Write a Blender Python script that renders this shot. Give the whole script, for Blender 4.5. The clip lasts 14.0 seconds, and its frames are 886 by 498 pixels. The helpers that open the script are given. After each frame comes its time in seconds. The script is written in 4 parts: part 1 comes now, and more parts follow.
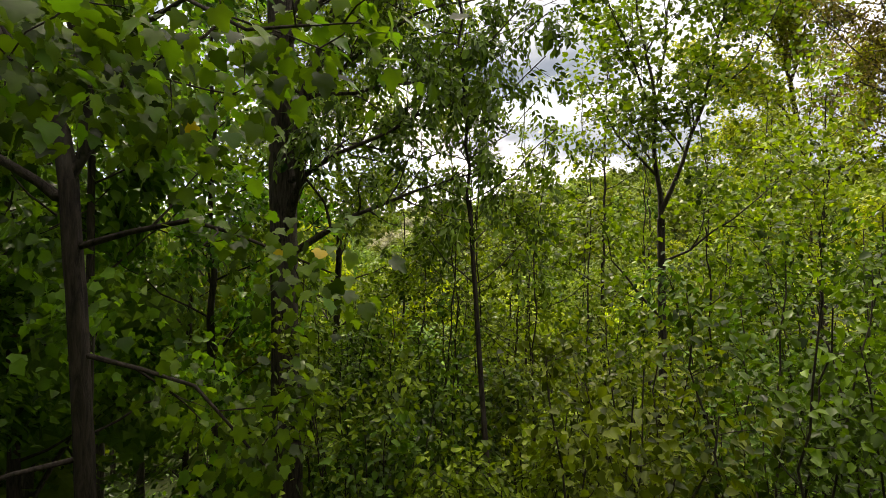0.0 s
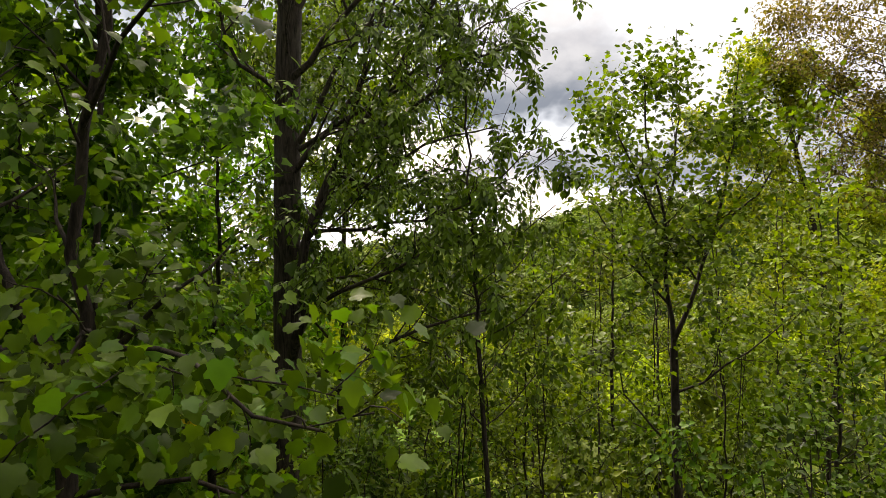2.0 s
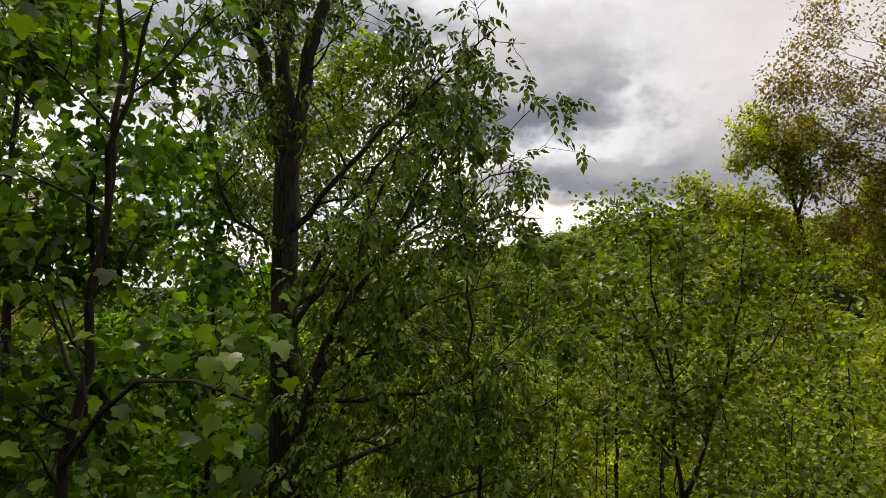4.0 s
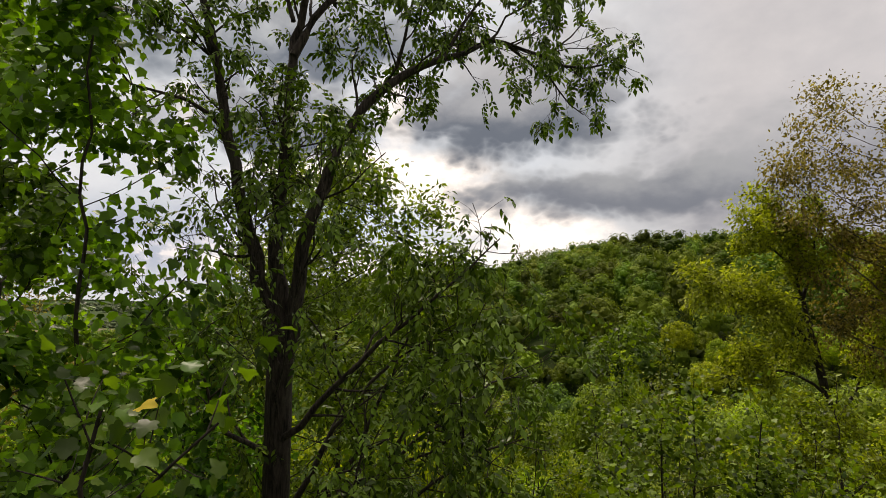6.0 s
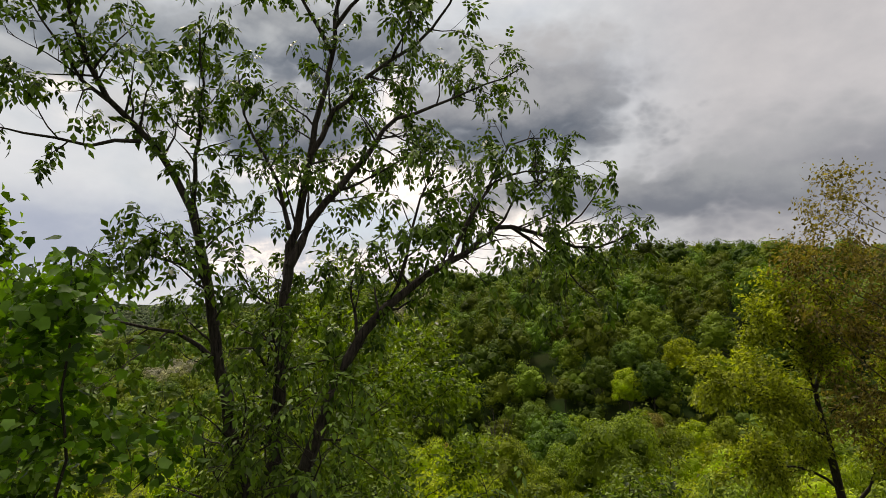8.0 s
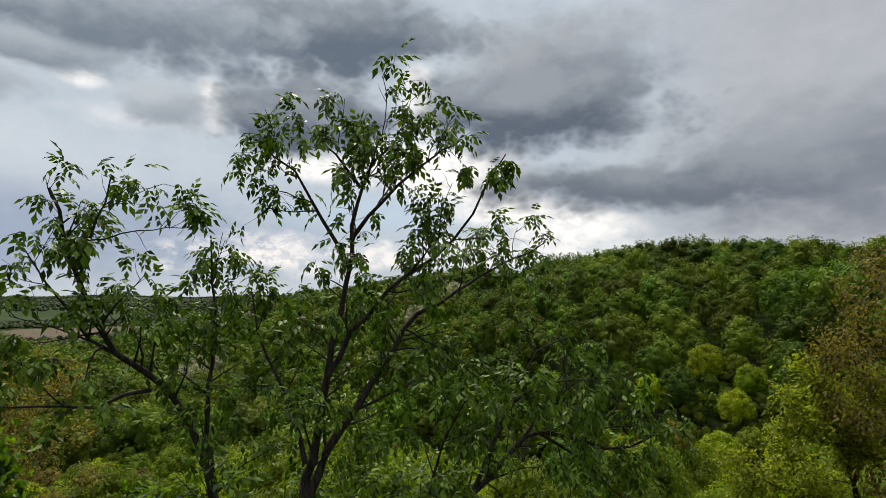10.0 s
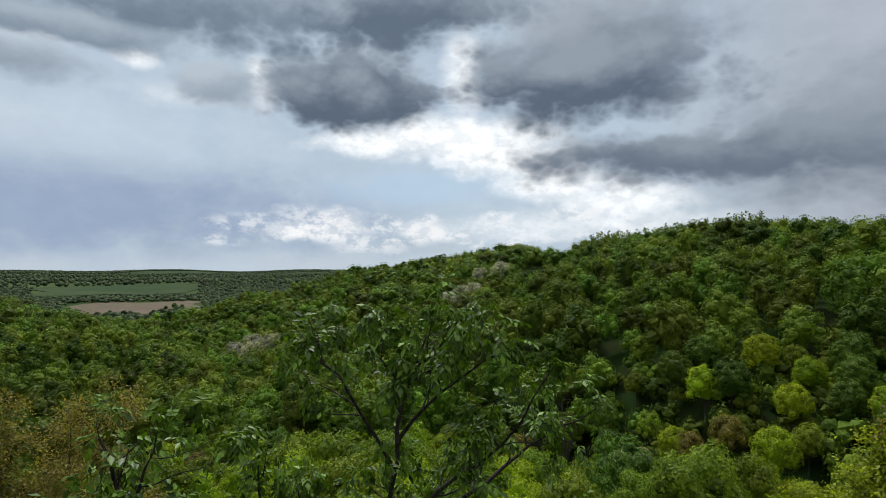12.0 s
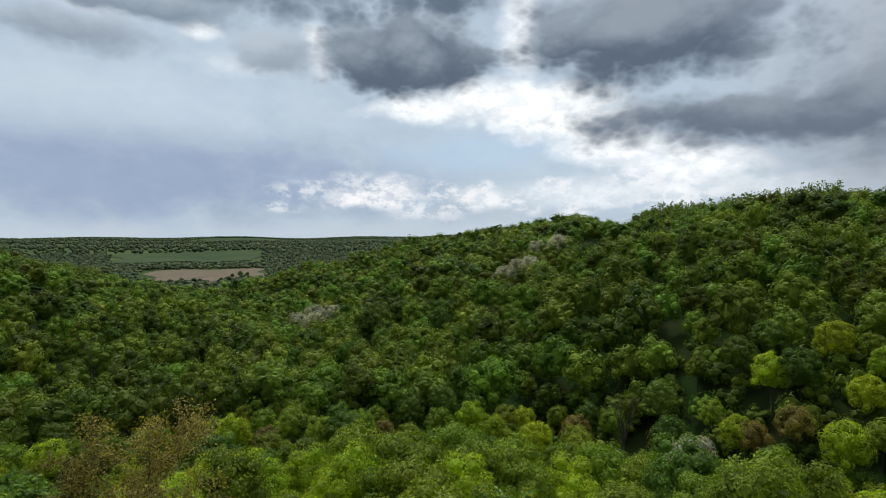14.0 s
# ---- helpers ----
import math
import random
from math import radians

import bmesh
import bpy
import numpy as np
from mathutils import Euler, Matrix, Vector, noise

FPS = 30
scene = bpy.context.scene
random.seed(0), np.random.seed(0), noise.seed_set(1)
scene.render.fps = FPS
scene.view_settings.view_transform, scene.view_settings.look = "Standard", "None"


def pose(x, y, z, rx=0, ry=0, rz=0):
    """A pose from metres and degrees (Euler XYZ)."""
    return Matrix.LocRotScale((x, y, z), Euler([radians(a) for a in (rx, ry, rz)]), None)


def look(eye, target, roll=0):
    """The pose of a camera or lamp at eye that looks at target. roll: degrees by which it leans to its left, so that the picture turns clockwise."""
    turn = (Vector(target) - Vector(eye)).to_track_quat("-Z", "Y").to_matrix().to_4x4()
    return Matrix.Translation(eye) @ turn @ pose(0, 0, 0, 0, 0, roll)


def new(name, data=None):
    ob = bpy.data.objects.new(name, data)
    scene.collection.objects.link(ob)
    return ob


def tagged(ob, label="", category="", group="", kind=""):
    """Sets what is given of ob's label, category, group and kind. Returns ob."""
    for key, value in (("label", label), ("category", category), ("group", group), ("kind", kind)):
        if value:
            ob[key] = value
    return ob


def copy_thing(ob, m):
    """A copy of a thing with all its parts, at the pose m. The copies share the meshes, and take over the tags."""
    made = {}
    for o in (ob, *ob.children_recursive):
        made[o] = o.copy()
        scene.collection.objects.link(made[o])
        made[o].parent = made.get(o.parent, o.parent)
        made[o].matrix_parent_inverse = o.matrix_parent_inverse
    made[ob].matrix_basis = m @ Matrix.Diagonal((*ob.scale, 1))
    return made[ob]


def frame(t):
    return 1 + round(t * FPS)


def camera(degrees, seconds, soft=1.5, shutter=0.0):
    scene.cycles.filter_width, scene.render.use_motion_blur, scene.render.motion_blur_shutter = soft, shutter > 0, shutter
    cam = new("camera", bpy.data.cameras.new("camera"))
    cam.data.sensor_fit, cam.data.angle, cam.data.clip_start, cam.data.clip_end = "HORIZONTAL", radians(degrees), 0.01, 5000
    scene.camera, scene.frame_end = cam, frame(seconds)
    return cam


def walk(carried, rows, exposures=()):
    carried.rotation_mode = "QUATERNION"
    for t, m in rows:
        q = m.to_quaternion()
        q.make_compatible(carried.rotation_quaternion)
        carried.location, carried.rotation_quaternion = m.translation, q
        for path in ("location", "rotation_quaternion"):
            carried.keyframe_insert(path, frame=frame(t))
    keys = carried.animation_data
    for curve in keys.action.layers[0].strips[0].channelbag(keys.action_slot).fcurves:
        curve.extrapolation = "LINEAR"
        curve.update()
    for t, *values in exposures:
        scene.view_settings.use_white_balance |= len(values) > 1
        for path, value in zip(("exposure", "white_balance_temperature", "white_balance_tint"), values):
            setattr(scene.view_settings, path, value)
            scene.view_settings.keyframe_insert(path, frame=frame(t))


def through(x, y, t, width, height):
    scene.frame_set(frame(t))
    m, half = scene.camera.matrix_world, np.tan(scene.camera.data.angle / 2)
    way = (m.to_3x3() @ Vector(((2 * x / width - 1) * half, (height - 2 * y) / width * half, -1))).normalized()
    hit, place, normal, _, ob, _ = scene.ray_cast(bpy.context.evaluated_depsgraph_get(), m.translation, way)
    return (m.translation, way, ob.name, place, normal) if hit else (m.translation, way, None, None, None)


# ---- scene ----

# ------------------------------------------------------------------ camera
cam = camera(74.0, 14.0, soft=0.6)
ROWS = [  # seconds, x, y, z, yaw, pitch
    (0.0, 0.000, 0.000, 6.000, -0.25, -0.13),
    (0.5, -0.030, 0.032, 6.334, -0.23, 0.53),
    (1.0, -0.040, 0.064, 6.665, -0.09, 1.22),
    (1.5, -0.050, 0.096, 7.024, 0.00, 1.85),
    (2.0, -0.060, 0.128, 7.407, 0.06, 2.46),
    (2.5, -0.070, 0.160, 7.831, 0.05, 2.92),
    (5.0, -0.080, 0.300, 10.519, 0.00, 4.38),
    (5.5, -0.089, 0.350, 11.175, -0.08, 4.70),
    (6.0, -0.098, 0.400, 11.841, -0.12, 5.16),
    (6.5, -0.106, 0.450, 12.542, -0.06, 5.38),
    (7.0, -0.115, 0.500, 13.288, -0.07, 5.45),
    (7.5, -0.124, 0.550, 14.066, -0.06, 5.46),
    (8.0, -0.133, 0.600, 14.866, 0.05, 5.45),
    (8.5, -0.141, 0.650, 15.662, 0.25, 5.43),
    (9.0, -0.150, 0.700, 16.500, 0.63, 5.31),
    (11.5, -0.175, 0.850, 20.390, 5.35, 2.76),
    (12.0, -0.180, 0.880, 21.197, 6.54, 2.06),
    (12.5, -0.185, 0.910, 22.029, 7.72, 1.31),
    (13.0, -0.190, 0.940, 22.880, 8.97, 0.56),
    (13.5, -0.195, 0.970, 23.745, 10.41, -0.31),
    (14.0, -0.200, 1.000, 24.615, 11.98, -1.21),
]
walk(cam, [(t, pose(x, y, z, 90 + pitch, 0, yaw)) for t, x, y, z, yaw, pitch in ROWS],
     exposures=[(0.0, 1.78, 7900, 17), (2.5, 1.30, 8000, 18), (5.0, 0.64, 7900, 18), (7.5, 0.44, 7700, 17),
                (9.0, 0.30, 7400, 15), (11.5, 0.15, 6350, 9), (14.0, 0.18, 6350, 9)])


# ------------------------------------------------------------------ sky and sun
SUN_AZ, SUN_EL = -25.0, 58.0          # degrees right of ahead, above the horizon; behind cloud


def build_world():
    world = bpy.data.worlds.new("cloudy_sky")
    world.use_nodes = True
    scene.world = world
    nt = world.node_tree
    nt.nodes.clear()

    def math_node(op, a, b=None, c=None, clamp=False):
        n = nt.nodes.new("ShaderNodeMath")
        n.operation, n.use_clamp = op, clamp
        for i, v in enumerate((a, b, c)):
            if v is None:
                continue
            if isinstance(v, (int, float)):
                n.inputs[i].default_value = v
            else:
                nt.links.new(v, n.inputs[i])
        return n.outputs[0]

    def smooth(v, lo, hi, to0=0.0, to1=1.0):
        n = nt.nodes.new("ShaderNodeMapRange")
        n.interpolation_type = "SMOOTHSTEP"
        nt.links.new(v, n.inputs[0])
        for i, x in enumerate((lo, hi, to0, to1)):
            n.inputs[i + 1].default_value = x
        return n.outputs[0]

    def mix(fac, a, b):
        n = nt.nodes.new("ShaderNodeMix")
        n.data_type = "RGBA"
        for sock, v in ((n.inputs["Factor"], fac), (n.inputs[6], a), (n.inputs[7], b)):
            if isinstance(v, tuple):
                sock.default_value = (*v, 1)
            elif isinstance(v, float):
                sock.default_value = v
            else:
                nt.links.new(v, sock)
        return n.outputs[2]

    def fbm(vec, scale, detail, rough=0.55, seed=0.0):
        n = nt.nodes.new("ShaderNodeTexNoise")
        n.noise_dimensions = "4D"
        n.inputs["Scale"].default_value, n.inputs["Detail"].default_value = scale, detail
        n.inputs["Roughness"].default_value, n.inputs["W"].default_value = rough, seed
        nt.links.new(vec, n.inputs["Vector"])
        return n.outputs[0]

    geo = nt.nodes.new("ShaderNodeTexCoord")
    sep = nt.nodes.new("ShaderNodeSeparateXYZ")
    nt.links.new(geo.outputs["Generated"], sep.inputs[0])
    az0 = math_node("MULTIPLY", math_node("ARCTAN2", sep.outputs[0], sep.outputs[1]), 57.2958)
    el0 = math_node("MULTIPLY", math_node("ARCSINE", sep.outputs[2]), 57.2958)
    # flat-based clouds: the noise is stretched sideways, more so towards the horizon
    comb = nt.nodes.new("ShaderNodeCombineXYZ")
    nt.links.new(math_node("MULTIPLY", az0, 0.075), comb.inputs[0])
    nt.links.new(math_node("MULTIPLY", el0, 0.12), comb.inputs[1])
    vec = comb.outputs[0]
    wx = math_node("SUBTRACT", fbm(vec, 1.6, 6.0, 0.52, 1.7), 0.5)
    wy = math_node("SUBTRACT", fbm(vec, 1.8, 6.0, 0.52, 5.2), 0.5)
    az = math_node("MULTIPLY_ADD", wx, 4.4, az0)
    el = math_node("MULTIPLY_ADD", wy, 2.6, el0)
    tone = fbm(vec, 1.3, 8.0, 0.6, 9.4)
    curd = smooth(fbm(vec, 9.0, 6.0, 0.6, 12.7), 0.40, 0.58)
    fine = fbm(vec, 3.2, 8.0, 0.62, 3.3)

    def puffs(scale):
        n = nt.nodes.new("ShaderNodeTexVoronoi")
        n.inputs["Scale"].default_value = scale
        nt.links.new(warped, n.inputs["Vector"])
        return n.outputs["Distance"]

    comb2 = nt.nodes.new("ShaderNodeCombineXYZ")
    nt.links.new(math_node("MULTIPLY", az, 0.075), comb2.inputs[0])
    nt.links.new(math_node("MULTIPLY", el, 0.12), comb2.inputs[1])
    warped = comb2.outputs[0]
    billow = math_node("MULTIPLY_ADD", puffs(2.6), 0.75, math_node("MULTIPLY_ADD", puffs(6.0), 0.42, math_node("MULTIPLY", puffs(15.0), 0.22)))
    edge = math_node("MULTIPLY_ADD", billow, 0.80, -0.52)

    def blob(a, e, ra, re, soft=0.5):
        dx = math_node("MULTIPLY", math_node("SUBTRACT", az, a), 1.0 / ra)
        dy = math_node("MULTIPLY", math_node("SUBTRACT", el, e), 1.0 / re)
        d = math_node("SQRT", math_node("ADD", math_node("MULTIPLY", dx, dx), math_node("MULTIPLY", dy, dy)))
        return smooth(math_node("ADD", d, edge), 1.0 + soft, 1.0 - soft)

    sky = nt.nodes.new("ShaderNodeTexSky")
    sky.sky_type = "NISHITA"
    sky.sun_disc = False
    sky.sun_elevation, sky.sun_rotation = radians(SUN_EL), radians(SUN_AZ)
    dim = nt.nodes.new("ShaderNodeVectorMath")
    dim.operation = "SCALE"
    nt.links.new(sky.outputs[0], dim.inputs[0])
    dim.inputs["Scale"].default_value = 0.085
    # high veil over the blue
    col = mix(smooth(tone, 0.2, 0.62, 0.72, 0.98), dim.outputs[0], mix(fine, (0.36, 0.44, 0.52), (0.54, 0.62, 0.70)))
    # the veil thickens to a grey sheet on the right and is bluish low on the left
    col = mix(smooth(az, 8.0, 30.0, 0.0, 0.85), col, mix(fine, (0.32, 0.35, 0.40), (0.44, 0.47, 0.52)))
    col = mix(math_node("MULTIPLY", blob(-40, 5.2, 25, 4.2, 0.7), 0.9), col, mix(fine, (0.24, 0.31, 0.44), (0.33, 0.40, 0.53)))
    col = mix(math_node("MULTIPLY", blob(-44, 11.5, 17, 2.4, 0.8), 0.35), col, (0.62, 0.68, 0.74))
    col = mix(math_node("MULTIPLY", blob(-8, 8.3, 9, 2.0, 0.6), 0.65), col, (0.44, 0.57, 0.70))
    col = mix(smooth(el0, 2.2, 0.2, 0.0, 0.55), col, (0.52, 0.58, 0.64))
    white = mix(math_node("MULTIPLY", math_node("ADD", fine, curd), 0.5), (0.74, 0.77, 0.79), (1.12, 1.11, 1.09))
    for a, e, ra, re, k in ((-6.0, 12.6, 9.0, 2.0, 1.0), (0.5, 10.6, 6.5, 1.7, 0.95), (5.5, 8.4, 6, 1.5, 0.85), (11.0, 6.2, 6, 1.4, 0.8), (-14.0, 12.0, 5, 1.0, 0.7),
                            (-4.6, 18.8, 1.7, 4.2, 0.7), (-23.9, 17.2, 1.2, 2.2, 0.8), (-34.6, 18.0, 1.6, 0.9, 0.7), (-42.0, 18.6, 4, 0.8, 0.45),
                            (-30.0, 15.6, 5, 1.0, 0.3), (2.0, 4.2, 9, 1.3, 0.5), (15.0, 4.6, 6, 0.9, 0.35)):
        col = mix(math_node("MULTIPLY", blob(a, e, ra, re, 0.6), k), col, white)
    # low heaps of cumulus
    heap = random.Random(4)
    for k in range(18):
        a, e = -27.0 + 2.2 * k + heap.uniform(-1, 1), 2.2 + 2.4 * heap.random() * (1.0 if k % 3 else 1.5)
        col = mix(math_node("MULTIPLY", blob(a, e, heap.uniform(1.1, 3.0), heap.uniform(0.4, 1.0), 0.6), math_node("MULTIPLY", curd, heap.uniform(0.5, 0.95))), col,
                  mix(fine, (0.64, 0.67, 0.72), (0.98, 0.96, 0.93)))
    for a, e, ra, re in ((-16.8, 4.5, 2.2, 1.5), (-20.5, 3.6, 3.0, 0.8), (-9.0, 4.0, 2.6, 0.9)):
        col = mix(math_node("MULTIPLY", blob(a, e, ra, re, 0.45), math_node("MULTIPLY_ADD", curd, 0.5, 0.4)), col, mix(fine, (0.68, 0.70, 0.74), (1.0, 0.97, 0.93)))
    # dark flat-based clouds
    for a, e, ra, re, lo, hi, s in (
            (34.0, 10.5, 16.0, 5.2, (0.19, 0.22, 0.27), (0.28, 0.32, 0.37), 0.6),
            (17.5, 10.4, 17.5, 2.5, (0.135, 0.165, 0.212), (0.25, 0.29, 0.335), 0.36),
            (8.5, 21.0, 11.0, 4.6, (0.20, 0.235, 0.285), (0.33, 0.37, 0.42), 0.5),
            (7.0, 17.2, 12.5, 3.7, (0.100, 0.130, 0.175), (0.27, 0.31, 0.36), 0.34),
            (-15.2, 17.0, 9.0, 4.2, (0.098, 0.128, 0.172), (0.29, 0.335, 0.385), 0.28),
            (-13.0, 24.4, 13.5, 3.8, (0.115, 0.150, 0.200), (0.28, 0.33, 0.38), 0.34),
            (-33.0, 23.0, 16.0, 3.4, (0.16, 0.205, 0.26), (0.33, 0.39, 0.45), 0.4),
            (-39.0, 19.4, 8.0, 1.5, (0.22, 0.27, 0.33), (0.36, 0.42, 0.48), 0.45),
            (-28.0, 16.6, 4.4, 1.9, (0.29, 0.34, 0.40), (0.44, 0.50, 0.56), 0.45),
            (-44.0, 16.4, 6.0, 1.4, (0.27, 0.32, 0.38), (0.42, 0.475, 0.54), 0.45)):
        lift = math_node("MULTIPLY", math_node("SUBTRACT", el, e), 0.30 / re)
        shade = mix(smooth(math_node("ADD", math_node("MULTIPLY_ADD", billow, -0.22, tone), lift), 0.16, 0.66), lo, hi)
        col = mix(blob(a, e, ra, re, s), col, shade)
    # overhead, out of view: broken grey cloud made brighter, to light the crowns
    overhead_fill = mix(smooth(tone, 0.35, 0.65), (0.92, 0.94, 0.97), (1.80, 1.81, 1.82))
    col = mix(smooth(el0, 27.0, 36.0), col, overhead_fill)
    # unseen darker sky behind, added to dim the sides turned that way
    back_dim = mix(smooth(tone, 0.35, 0.65), (0.17, 0.185, 0.215), (0.42, 0.44, 0.47))
    back = math_node("MULTIPLY", smooth(math_node("ABSOLUTE", az0), 60.0, 95.0), smooth(el0, 75.0, 50.0))
    col = mix(back, col, back_dim)
    bg = nt.nodes.new("ShaderNodeBackground")
    nt.links.new(col, bg.inputs[0])
    bg.inputs[1].default_value = 1.0
    out = nt.nodes.new("ShaderNodeOutputWorld")
    nt.links.new(bg.outputs[0], out.inputs[0])


build_world()
sun = new("sun", bpy.data.lights.new("sun", "SUN"))
sun.data.energy, sun.data.angle, sun.data.color = 2.2, radians(10), (1.0, 0.96, 0.90)
a_, e_ = radians(SUN_AZ), radians(SUN_EL)
sun.matrix_world = look((math.sin(a_) * math.cos(e_) * 60, math.cos(a_) * math.cos(e_) * 60, math.sin(e_) * 60), (0, 0, 0))


# ------------------------------------------------------------------ materials
def material(name):
    m = bpy.data.materials.new(name)
    m.use_nodes = True
    m.node_tree.nodes.clear()
    return m, m.node_tree


def node(nt, kind, ins=(), **props):
    n = nt.nodes.new(kind)
    for k, v in props.items():
        if k == "operation":
            n.operation = v
        elif k == "data_type":
            n.data_type = v
        elif k == "blend_type":
            n.blend_type = v
        elif k == "feature":
            n.feature = v
    for k, v in ins:
        sock = n.inputs[k]
        if isinstance(v, bpy.types.NodeSocket):
            nt.links.new(v, sock)
        else:
            sock.default_value = v
    return n


def rgb(c):
    return (*c, 1.0)


def leaf_material(name, dark, light, through=0.42, gloss=0.42, patch=0.0, spread=0.035):
    """Leaves: every leaf its own shade between dark and light, light passing through."""
    m, nt = material(name)
    if gloss < 0.55:
        dark, light = tuple(v * 0.42 for v in dark), tuple(v * 1.35 for v in light)
    else:
        dark, light = tuple(v * 0.62 for v in dark), tuple(v * 1.34 for v in light)
    geo = node(nt, "ShaderNodeNewGeometry")
    info = node(nt, "ShaderNodeObjectInfo")
    mixed = node(nt, "ShaderNodeMix", ((0, geo.outputs["Random Per Island"]), (6, rgb(dark)), (7, rgb(light))), data_type="RGBA")
    hue = node(nt, "ShaderNodeMath", ((0, info.outputs["Random"]), (1, spread), (2, 0.5 - spread * 1.1)), operation="MULTIPLY_ADD")
    val = node(nt, "ShaderNodeMath", ((0, info.outputs["Random"]), (1, 7.31)), operation="MULTIPLY")
    val = node(nt, "ShaderNodeMath", ((0, val.outputs[0]), (1, 1.0)), operation="MODULO")
    val = node(nt, "ShaderNodeMath", ((0, val.outputs[0]), (1, 0.5), (2, 0.75)), operation="MULTIPLY_ADD")
    hue_in, val_in = hue.outputs[0], val.outputs[0]
    if patch:                                   # joined woods: every tree its own shade
        kind = nt.nodes.new("ShaderNodeAttribute")
        kind.attribute_name = "kind_of_tree"
        sep = node(nt, "ShaderNodeSeparateXYZ", ((0, kind.outputs["Vector"]),))
        hue_in = node(nt, "ShaderNodeMath", ((0, sep.outputs[0]), (1, 0.052), (2, 0.454)), operation="MULTIPLY_ADD").outputs[0]
        val_in = node(nt, "ShaderNodeMath", ((0, sep.outputs[1]), (1, patch), (2, 1.0 - patch / 2)), operation="MULTIPLY_ADD").outputs[0]
    hsv = node(nt, "ShaderNodeHueSaturation", (("Hue", hue_in), ("Value", val_in), ("Color", mixed.outputs[2])))
    spots = node(nt, "ShaderNodeTexNoise", (("Vector", geo.outputs["Position"]), ("Scale", 9.0), ("Detail", 3.0)))
    tint = node(nt, "ShaderNodeMapRange", ((0, spots.outputs[0]), (1, 0.3), (2, 0.7), (3, 0.78), (4, 1.2)))
    col = node(nt, "ShaderNodeVectorMath", ((0, hsv.outputs[0]), ("Scale", tint.outputs[0])), operation="SCALE")
    pri = node(nt, "ShaderNodeBsdfPrincipled", (("Base Color", col.outputs[0]), ("Roughness", gloss), ("Specular IOR Level", 0.20 if gloss < 0.37 else (0.18 if gloss < 0.43 else 0.12))))
    warm = node(nt, "ShaderNodeMix", ((0, 1.0), (6, col.outputs[0]), (7, (1.55, 1.62, 0.42, 1.0))), data_type="RGBA", blend_type="MULTIPLY")
    tra = node(nt, "ShaderNodeBsdfTranslucent", (("Color", warm.outputs[2]),))
    both = node(nt, "ShaderNodeMixShader", ((0, through), (1, pri.outputs[0]), (2, tra.outputs[0])))
    out = node(nt, "ShaderNodeOutputMaterial")
    nt.links.new(both.outputs[0], out.inputs[0])
    return m


def bark_material(name, dark, light, scale=1.0):
    m, nt = material(name)
    tc = node(nt, "ShaderNodeTexCoord")
    mp = node(nt, "ShaderNodeMapping", ((0, tc.outputs["Object"]), (3, (26 * scale, 26 * scale, 4.5 * scale))))
    rid = node(nt, "ShaderNodeTexNoise", (("Vector", mp.outputs[0]), ("Scale", 1.0), ("Detail", 6.0), ("Roughness", 0.65), ("Distortion", 0.6)))
    big = node(nt, "ShaderNodeTexNoise", (("Vector", tc.outputs["Object"]), ("Scale", 2.2), ("Detail", 4.0)))
    f = node(nt, "ShaderNodeMapRange", ((0, rid.outputs[0]), (1, 0.36), (2, 0.66)))
    c = node(nt, "ShaderNodeMix", ((0, f.outputs[0]), (6, rgb(dark)), (7, rgb(light))), data_type="RGBA")
    lich = node(nt, "ShaderNodeMapRange", ((0, big.outputs[0]), (1, 0.56), (2, 0.72), (3, 0.0), (4, 0.16)))
    c2 = node(nt, "ShaderNodeMix", ((0, lich.outputs[0]), (6, c.outputs[2]), (7, (0.13, 0.135, 0.11, 1.0))), data_type="RGBA")
    bump = node(nt, "ShaderNodeBump", (("Strength", 0.8), ("Distance", 0.02), ("Height", rid.outputs[0])))
    pri = node(nt, "ShaderNodeBsdfPrincipled", (("Base Color", c2.outputs[2]), ("Roughness", 0.9), ("Specular IOR Level", 0.2), ("Normal", bump.outputs[0])))
    out = node(nt, "ShaderNodeOutputMaterial")
    nt.links.new(pri.outputs[0], out.inputs[0])
    return m


def soil_material(name, colours, scales, bump_d):
    """Ground: a mix of three colours at two scales, with relief."""
    m, nt = material(name)
    geo = node(nt, "ShaderNodeNewGeometry")
    n1 = node(nt, "ShaderNodeTexNoise", (("Vector", geo.outputs["Position"]), ("Scale", scales[0]), ("Detail", 8.0), ("Roughness", 0.65)))
    n2 = node(nt, "ShaderNodeTexNoise", (("Vector", geo.outputs["Position"]), ("Scale", scales[1]), ("Detail", 6.0)))
    f1 = node(nt, "ShaderNodeMapRange", ((0, n1.outputs[0]), (1, 0.35), (2, 0.65)))
    f2 = node(nt, "ShaderNodeMapRange", ((0, n2.outputs[0]), (1, 0.42), (2, 0.6)))
    a = node(nt, "ShaderNodeMix", ((0, f1.outputs[0]), (6, rgb(colours[0])), (7, rgb(colours[1]))), data_type="RGBA")
    b = node(nt, "ShaderNodeMix", ((0, f2.outputs[0]), (6, a.outputs[2]), (7, rgb(colours[2]))), data_type="RGBA")
    bump = node(nt, "ShaderNodeBump", (("Strength", 0.7), ("Distance", bump_d), ("Height", n1.outputs[0])))
    pri = node(nt, "ShaderNodeBsdfPrincipled", (("Base Color", b.outputs[2]), ("Roughness", 1.0), ("Specular IOR Level", 0.02), ("Normal", bump.outputs[0])))
    out = node(nt, "ShaderNodeOutputMaterial")
    nt.links.new(pri.outputs[0], out.inputs[0])
    return m


